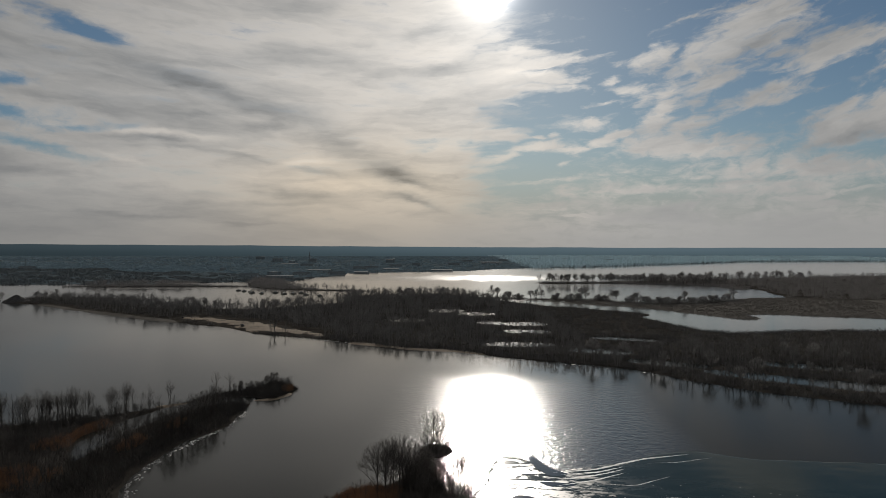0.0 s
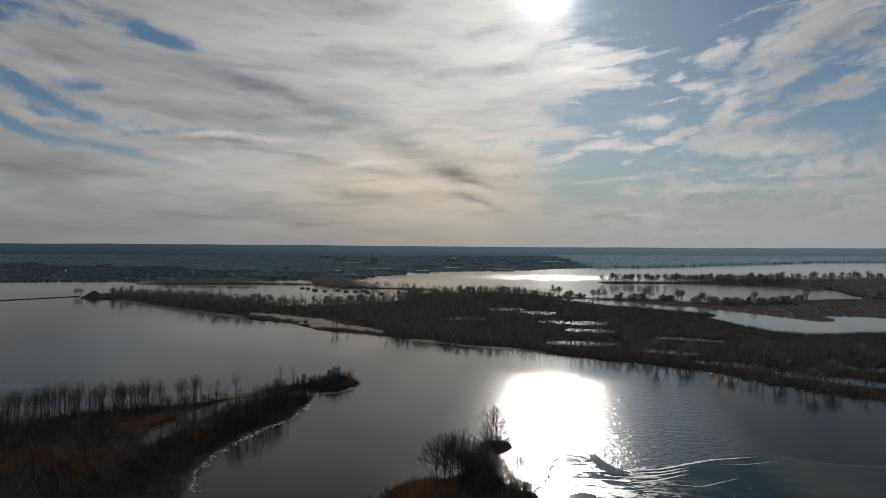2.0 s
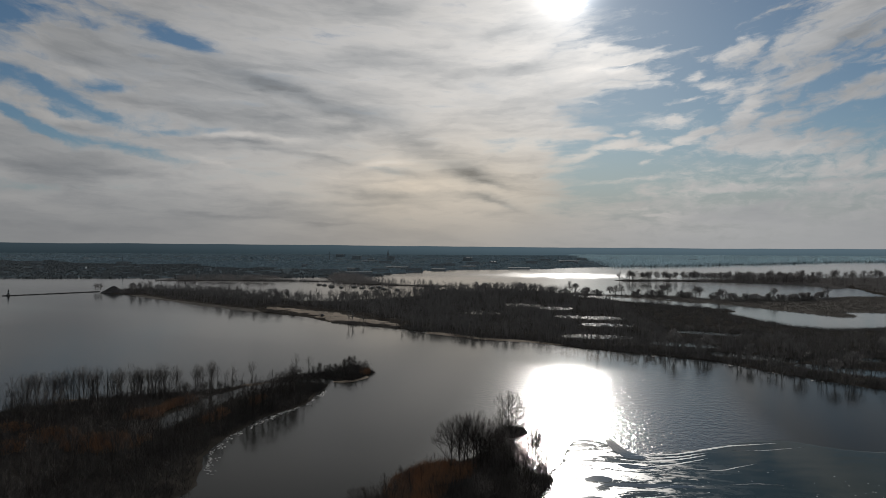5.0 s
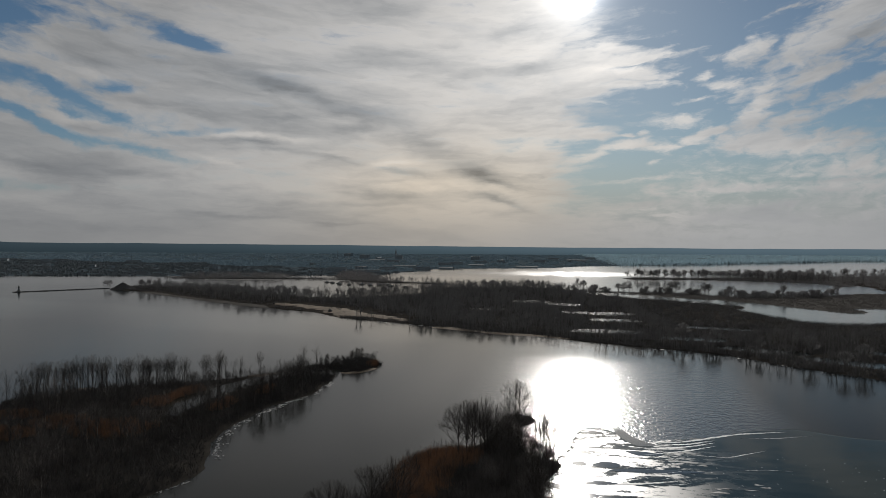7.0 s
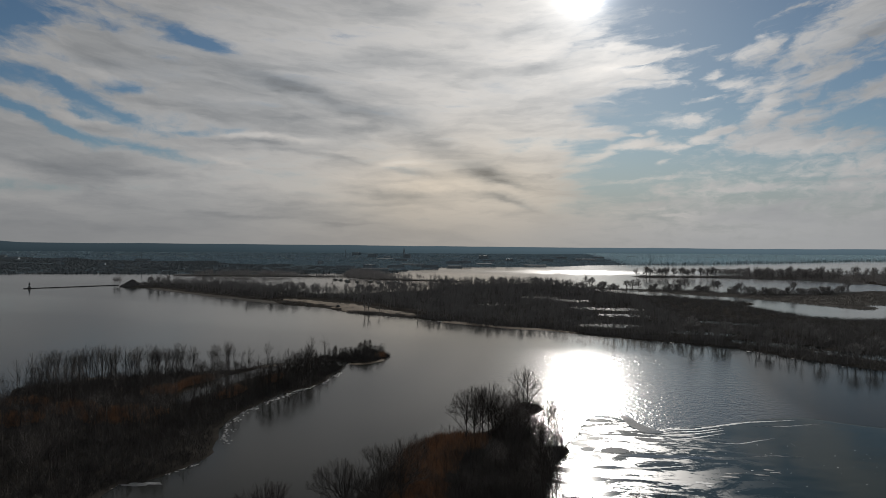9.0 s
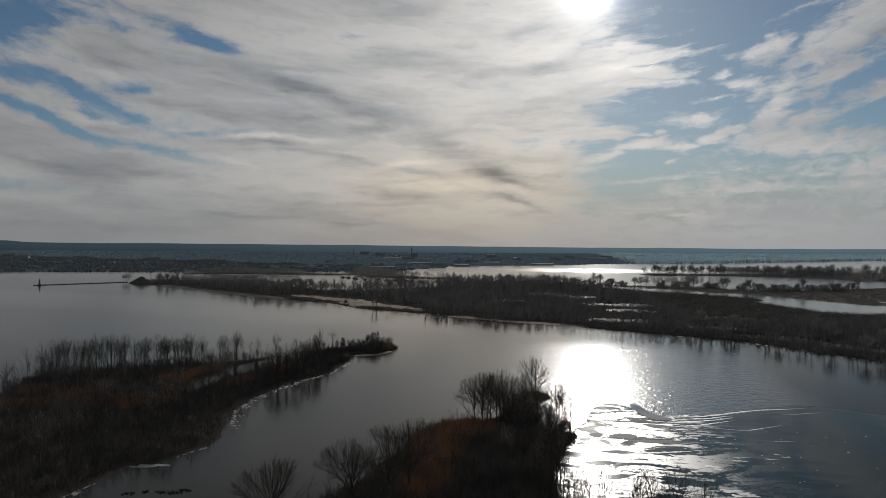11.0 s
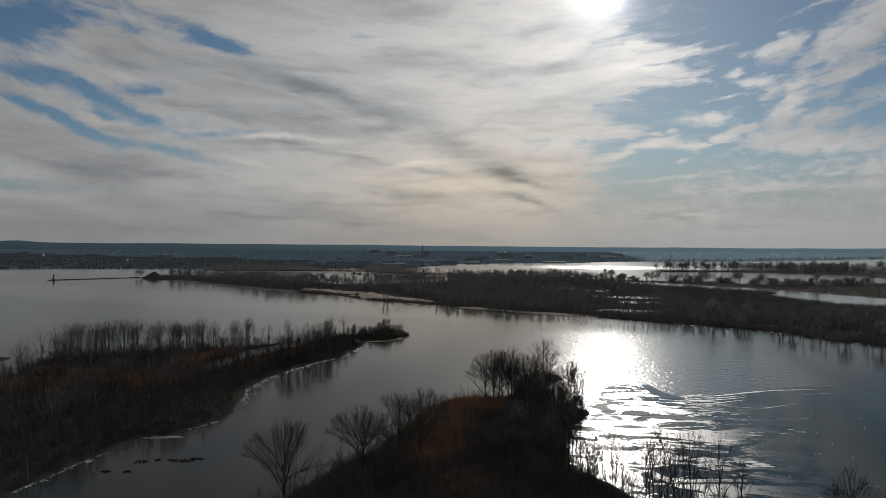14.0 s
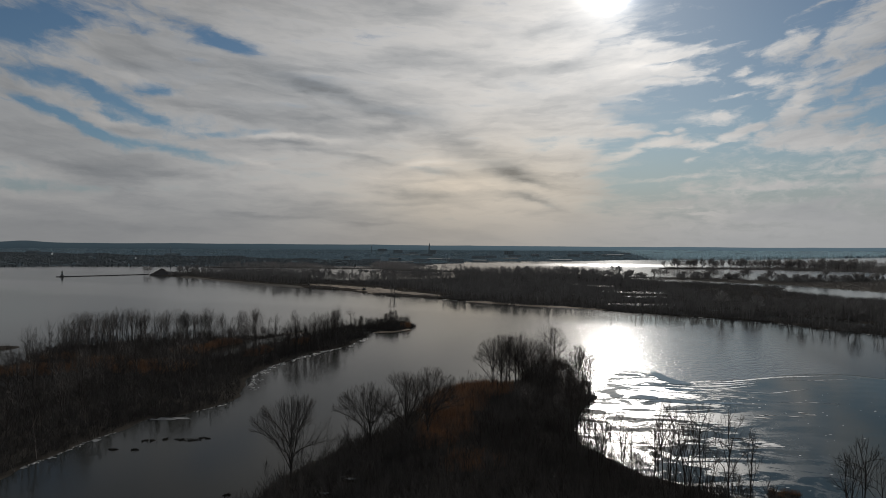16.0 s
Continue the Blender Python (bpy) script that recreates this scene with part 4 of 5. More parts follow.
shore_ice("shore_ice", [(-78, 288), (-78, 262), (-83, 247), (-86, 230), (-88, 215), (-86, 197), (-79, 178)], 460, 0.4, 0.5, "broken white ice slabs along the island shore")
shore_ice("shore_ice", [(-77, 286), (-77, 262), (-82, 247), (-85, 230), (-87, 215), (-85, 197), (-78, 178)], 110, 0.7, 0.9, "broken grey ice slabs pushed up along the island shore")
shore_ice("shore_ice", [(-77, 161), (-83, 148), (-88, 145), (-87, 137), (-88, 127), (-88, 110)], 220, 0.32, 0.5, "broken white ice slabs along the island shore")
shore_ice("shore_ice", [(30, 434), (57, 412), (78, 399), (107, 376), (127, 344), (144, 323), (190, 293)], 40, 0.7, 1.6, "thin white ice rim under a wooded shore")
shore_ice("shore_ice", [(-110, 524), (-73, 503), (-47, 479)], 26, 0.8, 1.6, "thin white ice rim under a wooded shore")

# ---- trees of the island ----
LEAFLESS = "tall slender leafless tree on the island"
slim = [fan_tree(100 + i, 12.5, 2.6 + 0.35 * (i % 4), 8, 5, 3, 0.009, LEAFLESS, "island trees", "bare_tree", MIDTWIG, (0.2 + 0.05 * (i % 3), 0.68), thick=0.85, bottom=0.16, upright=0.22, under=-0.1, lift=0.12, stems=1 + (i % 3 == 1)) for i in range(9)]


def along(line, n, jitter, land):
    line = np.array(line, float)
    seg = np.linalg.norm(np.diff(line, axis=0), axis=1)
    s = (np.arange(n) + rng.uniform(0.1, 0.9, n)) / n * seg.sum()
    x, y = np.interp(s, np.r_[0, np.cumsum(seg)], line[:, 0]), np.interp(s, np.r_[0, np.cumsum(seg)], line[:, 1])
    x, y = x + rng.normal(0, jitter, n), y + rng.normal(0, jitter, n)
    return np.stack([x, y, np.maximum(land.height(x, y), 0.05)], -1)


def put_on(land, spots):
    p = np.array(spots, float)
    return np.stack([p[:, 0], p[:, 1], np.maximum(land.height(p[:, 0], p[:, 1]), 0.0)], -1)


places = np.concatenate([
    along([(-176, 240), (-160, 256), (-136, 274)], 64, 3.0, island),
    along([(-130, 279), (-121, 286)], 9, 1.5, island),
    along([(-92, 240), (-88, 262), (-87, 286)], 20, 1.6, island),
    along([(-104, 212), (-98, 235)], 8, 3.0, island),
    island.scatter(48, 3, (-165, -92, 120, 225)),
    put_on(island, [(-182, 236.5), (-118, 290), (-112.5, 298), (-100, 318), (-95, 322), (-150, 182)])])
plant(slim, places[rng.permutation(len(places))], 0.8, 1.1, 1.1)
low = [fan_tree(150 + i, 7.0, 1.7, 12, 8, 5, 0.03, "small dense cone-shaped tree on the island tip", "island tip trees", "bare_tree", TWIG, (0.05, 0.9), thick=1.2, bottom=0.0, upright=0.5, under=-0.9, lift=0.3) for i in range(3)]
plant(low, put_on(island, [(-82.5, 338), (-80.5, 339.5), (-78, 338), (-91, 325)]), 0.75, 1.05)

# ---- trees of the spit ----
vase = [fan_tree(200 + i, 12.5, 7.2, 17, 15, 8, 0.012, "leafless round-crowned tree on the brushy spit", "spit trees", "bare_tree", TWIG, (0.10, 0.46), thick=1.15, bottom=0.0, upright=0.58, under=-0.15, lift=0.3) for i in range(4)]
plant(vase, put_on(spit, [(-41, 110), (-32.8, 126.5), (-27.2, 131), (-24.5, 137)]), 0.98, 1.12)
clump = [fan_tree(300 + i, 13.0, 5.2, 12, 8, 5, 0.012, "leafless tree in a dense clump on the spit", "spit clump trees", "bare_tree", MIDTWIG, (0.12, 0.62), thick=1.05, bottom=0.02, upright=0.5, under=-0.6, lift=0.38) for i in range(4)]
plant(vase, put_on(spit, [(-15, 190.5), (-9.5, 191)]), 1.05, 1.15)
plant(clump, np.concatenate([put_on(spit, [(-13, 193), (-10.5, 194.5), (-7, 191.5), (-11, 188), (-17, 188), (-14, 196), (-6, 194)]), put_on(tip_islet, [(-3, 234.5), (-1.8, 232.5)])]), 0.98, 1.14, 1.05)
plant(clump, np.concatenate([along([(2, 142), (1, 155), (3, 170), (4, 184)], 9, 1.4, spit), spit.scatter(9, 2, (-10, 4, 140, 186)), put_on(spit, [(-4, 190), (-2, 188.5), (0, 188), (2, 187), (-7, 198), (-5, 202), (-6, 207), (-4.5, 212), (-6, 216), (-4, 219), (-3.5, 206), (-8, 203), (-3, 197), (-1, 194), (-9, 199)]), put_on(tip_islet, [(-4.5, 227), (-2, 226), (-0.5, 229), (-5, 231)])]), 0.34, 0.62, 1.25)
edge_trees = [fan_tree(400 + i, 12.0, 2.0 + 0.5 * i, 8, 7, 4, 0.012, "slim leafless tree at the edge of the ice", "ice edge trees", "bare_tree", TWIG, (0.2, 0.8), thick=0.85, bottom=0.14, upright=0.65, under=-0.3, lift=0.4, stems=1 + i % 2) for i in range(5)]
plant(edge_trees, put_on(spit, [(5, 123.2), (6.8, 122), (8.6, 122.6), (10.3, 124.1), (11.8, 122.8), (16.6, 109.3), (18, 108.4), (20.6, 112.5), (14.5, 117), (23.6, 108.2), (26.6, 108.6), (16.0, 113.5),
                                (39.7, 104.8), (37.1, 103.4), (42, 105.2), (3.2, 128), (4.4, 133), (2.5, 138), (3, 146), (2.5, 154), (2, 162), (3, 170), (5.5, 188.4)]), 0.82, 1.14)
plant(edge_trees, np.concatenate([along([(4, 139), (7.5, 131), (12, 124), (19, 117), (27, 111)], 11, 1.0, spit), put_on(spit, [(3.4, 187.5), (1.6, 188.2), (6.6, 187), (4.4, 189), (2.6, 189.5), (0.6, 190.5), (7.6, 186), (0, 195), (7, 180), (6, 174), (-2, 126), (-8, 120), (-14, 114), (-20, 118), (5, 117), (8, 113), (12, 113)])]), 0.4, 0.7)

# ---- brush and reeds ----
THICKET = [thin_tree(480 + i, 44, 0.008, 0.6, 0.03) for i in range(6)]
TUFTS = [tuft(500 + i, 9, 1.0, 0.55, 0.022, 0.35) for i in range(6)]
p = np.concatenate([island.scatter(11000, 1.0, (-182, -76, 100, 300)), island.scatter(2000, 0.6, (-112, -66, 286, 352))])
spread_out("undergrowth", TUFTS, p, rng.uniform(0.8, 2.4, len(p)), BRUSH, "dense dark leafless brush covering the island", "brush")
p = np.concatenate([island.scatter(1300, 2.0, (-182, -76, 100, 300)), island.scatter(120, 1.0, (-112, -70, 290, 345)), island.scatter(90, 1.5, (-92, -70, 318, 348)), along([(-172, 236), (-136, 270), (-112, 292)], 90, 3, island)])
spread_out("thicket", THICKET, p, rng.uniform(2.0, 4.5, len(p)), BRUSH, "tangled dark shrubs on the island", "shrubs")
p = np.concatenate([spit.scatter(9000, 0.6, (-46, 45, 92, 225)), spit.scatter(2600, 0.5, (-16, 8, 120, 224))])
p = p[np.minimum(((p[:, 0] + 32.3) / 2.2) ** 2 + ((p[:, 1] - 109) / 4.5) ** 2, ((p[:, 0] + 34) / 1.6) ** 2 + ((p[:, 1] - 102.5) / 4.0) ** 2) > 1]
p = p[(p[:, 1] < 150) | (rng.random(len(p)) < 0.55)]
p = np.concatenate([p, tip_islet.scatter(420, 0.4), spit.scatter(500, 0.4, (-12, 0, 193, 222))])
spread_out("undergrowth", TUFTS, p, rng.uniform(0.8, 2.6, len(p)) * np.where(p[:, 1] > 200, 0.4, np.where(p[:, 1] > 185, 0.6, 1.0)) * (1 + 0.7 * lumps(p[:, 0], p[:, 1], 14, 83)), SPITBRUSH, "dense dark leafless brush covering the spit", "brush")
p = np.concatenate([spit.scatter(620, 0.8, (-12, 10, 108, 205)), spit.scatter(260, 1.0, (-46, 45, 95, 135)), along([(6, 136), (13, 125), (22, 115), (34, 108)], 60, 1.2, spit), spit.scatter(40, 0.6, (-12, 8, 176, 190))])
p = p[(p[:, 1] < 140) | (rng.random(len(p)) < 0.5)]
p = np.concatenate([p, tip_islet.scatter(110, 0.4), spit.scatter(190, 0.5, (-12, 0, 193, 222)), spit.scatter(70, 0.5, (-4, 9, 184, 191))])
spread_out("thicket", THICKET, p, rng.uniform(1.8, 4.6, len(p)) * (1 + 0.6 * lumps(p[:, 0], p[:, 1], 16, 85)) * np.where(p[:, 1] > 222, 0.5, np.where((p[:, 1] > 180) & (p[:, 0] < -10), 0.5, 0.85)), SPITBRUSH, "tangled dark shrubs on the spit", "shrubs")
BUSHES = [dome_tree(560 + i, 9, 6, 0.006, 0.42 + 0.05 * (i % 4)) for i in range(8)]
p = np.concatenate([island.scatter(1000, 1.2, (-182, -76, 100, 300)), island.scatter(60, 1.0, (-104, -66, 286, 345))])
spread_out("shrubs", BUSHES, p, rng.uniform(2.6, 6.5, len(p)), MIDTWIG, "grey twiggy leafless shrubs across the island", "shrubs", 0.08)
p = spit.scatter(520, 1.0, (-45, 32, 96, 222))
spread_out("shrubs", BUSHES, p, rng.uniform(2.0, 5.0, len(p)), MIDTWIG, "grey twiggy leafless shrubs across the spit", "shrubs", 0.08)
SAPLING = [thin_tree(540 + i, 22, 0.006, 0.5, 0.25) for i in range(8)]
p = np.concatenate([island.scatter(420, 1.5, (-182, -80, 105, 300)), along([(-97, 195), (-92, 240), (-90, 285)], 60, 3.0, island)])
spread_out("saplings", SAPLING, p, rng.uniform(4.5, 8.5, len(p)), TWIG, "slender dark leafless saplings on the island", "saplings", 0.06)
p = spit.scatter(200, 1.5, (-44, 30, 100, 200))
spread_out("saplings", SAPLING, p, rng.uniform(3.5, 6.5, len(p)), TWIG, "slender dark leafless saplings on the spit", "saplings", 0.06)
STALKS = [tuft(520 + i, 14, 1.0, 0.45, 0.016, 0.10) for i in range(5)]


def reeds(land, spots, label, tall=2.8):
    got = []
    for x, y, rx, ry, n in spots:
        a, r = rng.uniform(0, 6.28, n), np.sqrt(rng.random(n)) * rng.uniform(0.7, 1.15, n)
        px, py = x + rx * r * np.cos(a), y + ry * r * np.sin(a)
        d = land.shore(px, py)
        ok = (d > -0.5) & (lumps(px, py, 7.0, 71) > -0.28)
        got.append(np.stack([px, py, np.maximum(land.height(px, py, d), 0)], -1)[ok])
    p = np.concatenate(got)
    spread_out("reeds", STALKS, p, rng.uniform(0.5 * tall, tall, len(p)), REED, label, "reeds")


reeds(island, [(-124, 253, 4, 13, 800), (-128, 236, 5, 9, 400), (-120, 200, 13, 10, 700), (-102, 236, 3, 9, 300), (-97, 262, 2.5, 8, 200),
               (-150, 190, 12, 7, 600), (-160, 212, 8, 5, 400), (-140, 205, 9, 8, 300), (-71, 330, 2, 5, 120)], "rust-brown dry reeds on the island")
reeds(spit, [(-24, 172, 7, 22, 2400), (-17, 186, 6, 9, 600), (-14, 122, 5, 6, 160), (-22, 142, 6, 12, 500)], "rust-brown dry reeds on the spit")
islet = Land([(31, 116), (36, 116.5), (36, 119), (31.5, 119)], 1.0, 0.2, 73, top=0.25)
islet.build("reed_islet_ground", 0.4, LITTER, "tiny muddy islet with dry reeds in the ice")
reeds(islet, [(33.5, 118, 2.2, 1.3, 110)], "brown reeds on a tiny islet", 1.1)

# ---- woods ----
THIN = [dome_tree(600 + i, 9, 5, 0.011, g_) for i, g_ in enumerate((0.26, 0.34, 0.30, 0.40, 0.28, 0.36, 0.24, 0.32, 0.38, 0.30))]
p = np.concatenate([peninsula.scatter(7200, 4), peninsula.scatter(2600, 2, (-140, 330, 240, 700), 45)])
p = p[beach.shore(p[:, 0], p[:, 1]) < -1]
size = rng.uniform(4.5, 9.5, len(p)) + 2.6 * lumps(p[:, 0], p[:, 1], 35, 75)
size = np.where((p[:, 0] > -360) & (p[:, 0] < 70) & (p[:, 1] > 690), size * 1.34, size)
size = np.where(p[:, 0] < -360, size * 1.25, size)
size = np.where((p[:, 0] > -360) & (p[:, 0] < -110), size * 1.15, size)
p, size = (lambda k: (p[k], size[k]))((p[:, 0] < 125) | (p[:, 1] > 400) | (rng.random(len(p)) < 0.45))
p, size = (lambda k: (p[k], size[k]))((peninsula.pond_ahead(p, 15.0) < -7) | (rng.random(len(p)) < 0.2) | ((p[:, 0] > 78) & (p[:, 1] > 400)))
open_shore = (p[:, 0] < -170) & (peninsula.shore(p[:, 0], p[:, 1]) < 22)
size = np.where(open_shore, size * 0.4, size)
low_bank = ((p[:, 0] > 95) & (p[:, 1] > 460)) | ((p[:, 0] > 75) & (p[:, 1] > 800))
size = np.where(low_bank, size * 0.30, size)
wet = []
for pond in peninsula.ponds:
    lo, hi = pond.min(0), pond.max(0)
    q = rng.uniform(lo, hi, (60, 2))
    wet.append(q[inside_by(pond, q[:, 0], q[:, 1]) > 0.5][:16])
wet = np.concatenate(wet)
p = np.concatenate([p, np.c_[wet, np.full(len(wet), -0.6)]])
size = np.r_[size, rng.uniform(3.0, 7.5, len(wet))]
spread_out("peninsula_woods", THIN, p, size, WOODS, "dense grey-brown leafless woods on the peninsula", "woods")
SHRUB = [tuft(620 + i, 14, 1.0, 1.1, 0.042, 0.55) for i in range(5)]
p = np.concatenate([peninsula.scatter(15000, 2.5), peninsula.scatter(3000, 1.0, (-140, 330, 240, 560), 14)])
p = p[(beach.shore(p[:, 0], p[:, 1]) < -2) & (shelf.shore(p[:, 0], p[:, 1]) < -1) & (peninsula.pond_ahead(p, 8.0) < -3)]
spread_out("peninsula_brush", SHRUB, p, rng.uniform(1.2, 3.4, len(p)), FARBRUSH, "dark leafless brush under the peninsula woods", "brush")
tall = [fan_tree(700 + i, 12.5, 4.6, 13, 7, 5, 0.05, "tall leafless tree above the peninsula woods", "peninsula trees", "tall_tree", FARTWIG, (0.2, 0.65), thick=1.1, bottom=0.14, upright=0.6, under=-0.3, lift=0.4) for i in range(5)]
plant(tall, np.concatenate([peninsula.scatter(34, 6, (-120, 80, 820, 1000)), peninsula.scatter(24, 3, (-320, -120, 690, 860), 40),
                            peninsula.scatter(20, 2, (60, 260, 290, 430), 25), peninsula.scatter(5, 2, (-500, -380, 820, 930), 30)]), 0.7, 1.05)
WISP = [tuft(630 + i, 9, 1.0, 1.6, 0.12, 0.30) for i in range(4)]
p = np.concatenate([strip.scatter(9000, 0.5, (50, 520, 640, 965)), along([(-146, 556), (-128, 546), (-105, 532), (-86, 520)], 260, 2.5, beach)])
top = beach.scatter(700, 0.5)
p = np.concatenate([p, top[lumps(top[:, 0], top[:, 1], 24, 91) > 0.22]])
spread_out("marsh_grass", WISP, p, rng.uniform(0.7, 1.5, len(p)), MARSHGRASS, "dead brown grass on the marsh", "grass")
WIDE = [dome_tree(640 + i, 8, 5, 0.014, 0.26 + 0.03 * i) for i in range(6)]
p = np.concatenate([bank.scatter(4200, 6, (330, 1300, 850, 1700)), tongue.scatter(420, 2), harbour_bar.scatter(240, 2, (-600, -430, 1200, 1260)), harbour_bar.scatter(30, 2)])
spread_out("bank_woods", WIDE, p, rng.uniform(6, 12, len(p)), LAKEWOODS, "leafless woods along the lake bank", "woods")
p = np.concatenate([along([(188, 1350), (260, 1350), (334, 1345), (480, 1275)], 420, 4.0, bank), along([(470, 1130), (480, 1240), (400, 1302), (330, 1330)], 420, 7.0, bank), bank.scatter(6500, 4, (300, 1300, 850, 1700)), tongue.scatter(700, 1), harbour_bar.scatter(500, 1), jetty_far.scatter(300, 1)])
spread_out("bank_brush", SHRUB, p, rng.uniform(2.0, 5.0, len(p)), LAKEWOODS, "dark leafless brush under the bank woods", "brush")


MASS = [tuft(660 + i, 20, 1.0, 2.6, 0.30, 0.75) for i in range(8)]


def belts(p, size, keep):
    """Leave open fields between the woods."""
    return p[lumps(p[:, 0], p[:, 1] * 2.5, size, 77) > keep]


p = belts(mainland.scatter(11000, 6, (-2600, 300, 1000, 2250)), 420.0, -0.5)
near = p[:, 1] - 0.35 * np.maximum(-p[:, 0] - 350, 0) + 120 * lumps(p[:, 0], p[:, 1], 300, 79) < 1640
size = rng.uniform(2.0, 4.5, len(p)) * np.where((p[:, 0] > -620) & (p[:, 1] > 1500), 0.7, 1.0)
spread_out("mainland_woods", MASS, p[near], size[near], SHOREWOODS, "leafless woods along the far shore, grey with haze in their colour", "woods")
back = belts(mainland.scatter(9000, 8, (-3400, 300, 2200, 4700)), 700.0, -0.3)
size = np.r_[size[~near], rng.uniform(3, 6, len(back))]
spread_out("mainland_woods", MASS, np.concatenate([p[~near], back]), size, NEARER, "leafless woods on the plain across the lake, tinted blue-grey for haze", "woods")
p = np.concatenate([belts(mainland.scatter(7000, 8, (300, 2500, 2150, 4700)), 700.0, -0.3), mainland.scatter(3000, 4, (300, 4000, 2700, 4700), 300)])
spread_out("distant_woods", MASS, p, rng.uniform(6, 12, len(p)), FAR, "woods towards the horizon, coloured pale blue-grey for haze", "woods")

p = np.concatenate([along([(60, 940), (84, 928), (142, 908), (176, 902), (205, 886), (230, 855)], 170, 2.5, strip), along([(230, 855), (262, 838), (300, 846), (330, 858), (372, 900)], 150, 3.0, strip)])
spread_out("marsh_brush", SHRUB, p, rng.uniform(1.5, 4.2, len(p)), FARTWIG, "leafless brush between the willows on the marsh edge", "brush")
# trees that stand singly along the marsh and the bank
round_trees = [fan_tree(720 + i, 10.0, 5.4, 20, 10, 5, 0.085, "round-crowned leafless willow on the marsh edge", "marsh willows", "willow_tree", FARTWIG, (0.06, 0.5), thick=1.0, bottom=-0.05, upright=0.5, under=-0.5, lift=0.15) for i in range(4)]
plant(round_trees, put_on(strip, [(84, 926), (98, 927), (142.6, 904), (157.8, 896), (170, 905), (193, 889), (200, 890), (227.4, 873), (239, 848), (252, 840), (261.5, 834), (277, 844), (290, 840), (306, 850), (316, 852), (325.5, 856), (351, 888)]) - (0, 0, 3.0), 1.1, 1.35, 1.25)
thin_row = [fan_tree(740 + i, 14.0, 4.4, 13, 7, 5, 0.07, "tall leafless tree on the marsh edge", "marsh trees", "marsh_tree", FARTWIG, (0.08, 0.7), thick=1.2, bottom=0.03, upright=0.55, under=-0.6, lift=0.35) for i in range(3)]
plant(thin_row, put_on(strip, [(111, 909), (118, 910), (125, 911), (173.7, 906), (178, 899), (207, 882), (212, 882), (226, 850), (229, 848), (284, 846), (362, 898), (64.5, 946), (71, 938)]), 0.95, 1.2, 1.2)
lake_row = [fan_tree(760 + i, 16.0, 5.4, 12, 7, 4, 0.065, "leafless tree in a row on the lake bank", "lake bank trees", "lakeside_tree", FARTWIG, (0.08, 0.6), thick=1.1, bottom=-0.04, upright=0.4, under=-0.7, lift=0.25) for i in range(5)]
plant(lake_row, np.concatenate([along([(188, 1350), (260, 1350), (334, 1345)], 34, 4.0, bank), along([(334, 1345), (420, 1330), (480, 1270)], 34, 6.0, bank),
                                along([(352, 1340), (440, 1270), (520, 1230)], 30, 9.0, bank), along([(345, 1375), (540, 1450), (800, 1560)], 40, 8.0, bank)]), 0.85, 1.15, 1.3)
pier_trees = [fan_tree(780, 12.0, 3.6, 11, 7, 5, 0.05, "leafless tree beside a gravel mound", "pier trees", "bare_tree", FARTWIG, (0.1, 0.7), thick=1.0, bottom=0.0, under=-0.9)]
plant(pier_trees, np.array([(-548, 890, 0.4), (-543, 888, 0.4), (-553, 892, 0.3)]), 0.9, 1.1)

# ---- harbour, pier, town ----


def box(bm, x0, x1, y0, y1, z0, z1):
    v = [bm.verts.new(c) for c in ((x0, y0, z0), (x1, y0, z0), (x1, y1, z0), (x0, y1, z0), (x0, y0, z1), (x1, y0, z1), (x1, y1, z1), (x0, y1, z1))]
    for f in ((3, 2, 1, 0), (4, 5, 6, 7), (0, 1, 5, 4), (1, 2, 6, 5), (2, 3, 7, 6), (3, 0, 4, 7)):
        bm.faces.new([v[i] for i in f])


def boxed(name, dims, material, parent, label="", bevel=0.0):
    bm = bmesh.new()
    box(bm, *dims)
    if bevel:
        bmesh.ops.bevel(bm, geom=bm.edges[:], offset=bevel, segments=1, affect="EDGES")
    return part(name, bm, material, parent, label)


def lathe(profile, sides=12):
    """A turned shape from (radius, z) pairs."""
    bm = bmesh.new()
    rings = []
    for r, z in profile:
        rings.append([bm.verts.new((r * math.cos(6.2832 * i / sides), r * math.sin(6.2832 * i / sides), z)) for i in range(sides)])
    for a, b in zip(rings, rings[1:]):
        for i in range(sides):
            bm.faces.new((a[i], a[(i + 1) % sides], b[(i + 1) % sides], b[i]))
    bm.faces.new(rings[-1])
    bm.faces.new(rings[0][::-1])
    return bm


def beacon(m):
    root = tagged(new("harbour_beacon"), "small dark beacon tower on a low pier end", "beacon")
    part("base", lathe([(1.9, -0.5), (1.9, 1.2), (1.6, 1.4)]), STONE, root, "grey concrete base")
    tower = part("tower", lathe([(1.1, 1.4), (0.85, 4.6), (1.2, 4.7), (1.2, 4.9)]), IRON, root)
    part("band", lathe([(1.12, 2.6), (1.04, 3.6)]), WALL_PALE, tower, "pale painted band")
    part("lantern", lathe([(0.7, 4.9), (0.7, 6.0), (0.9, 6.05), (0.15, 6.7), (0.05, 7.2)]), IRON, tower)
    root.matrix_basis = m
    return root


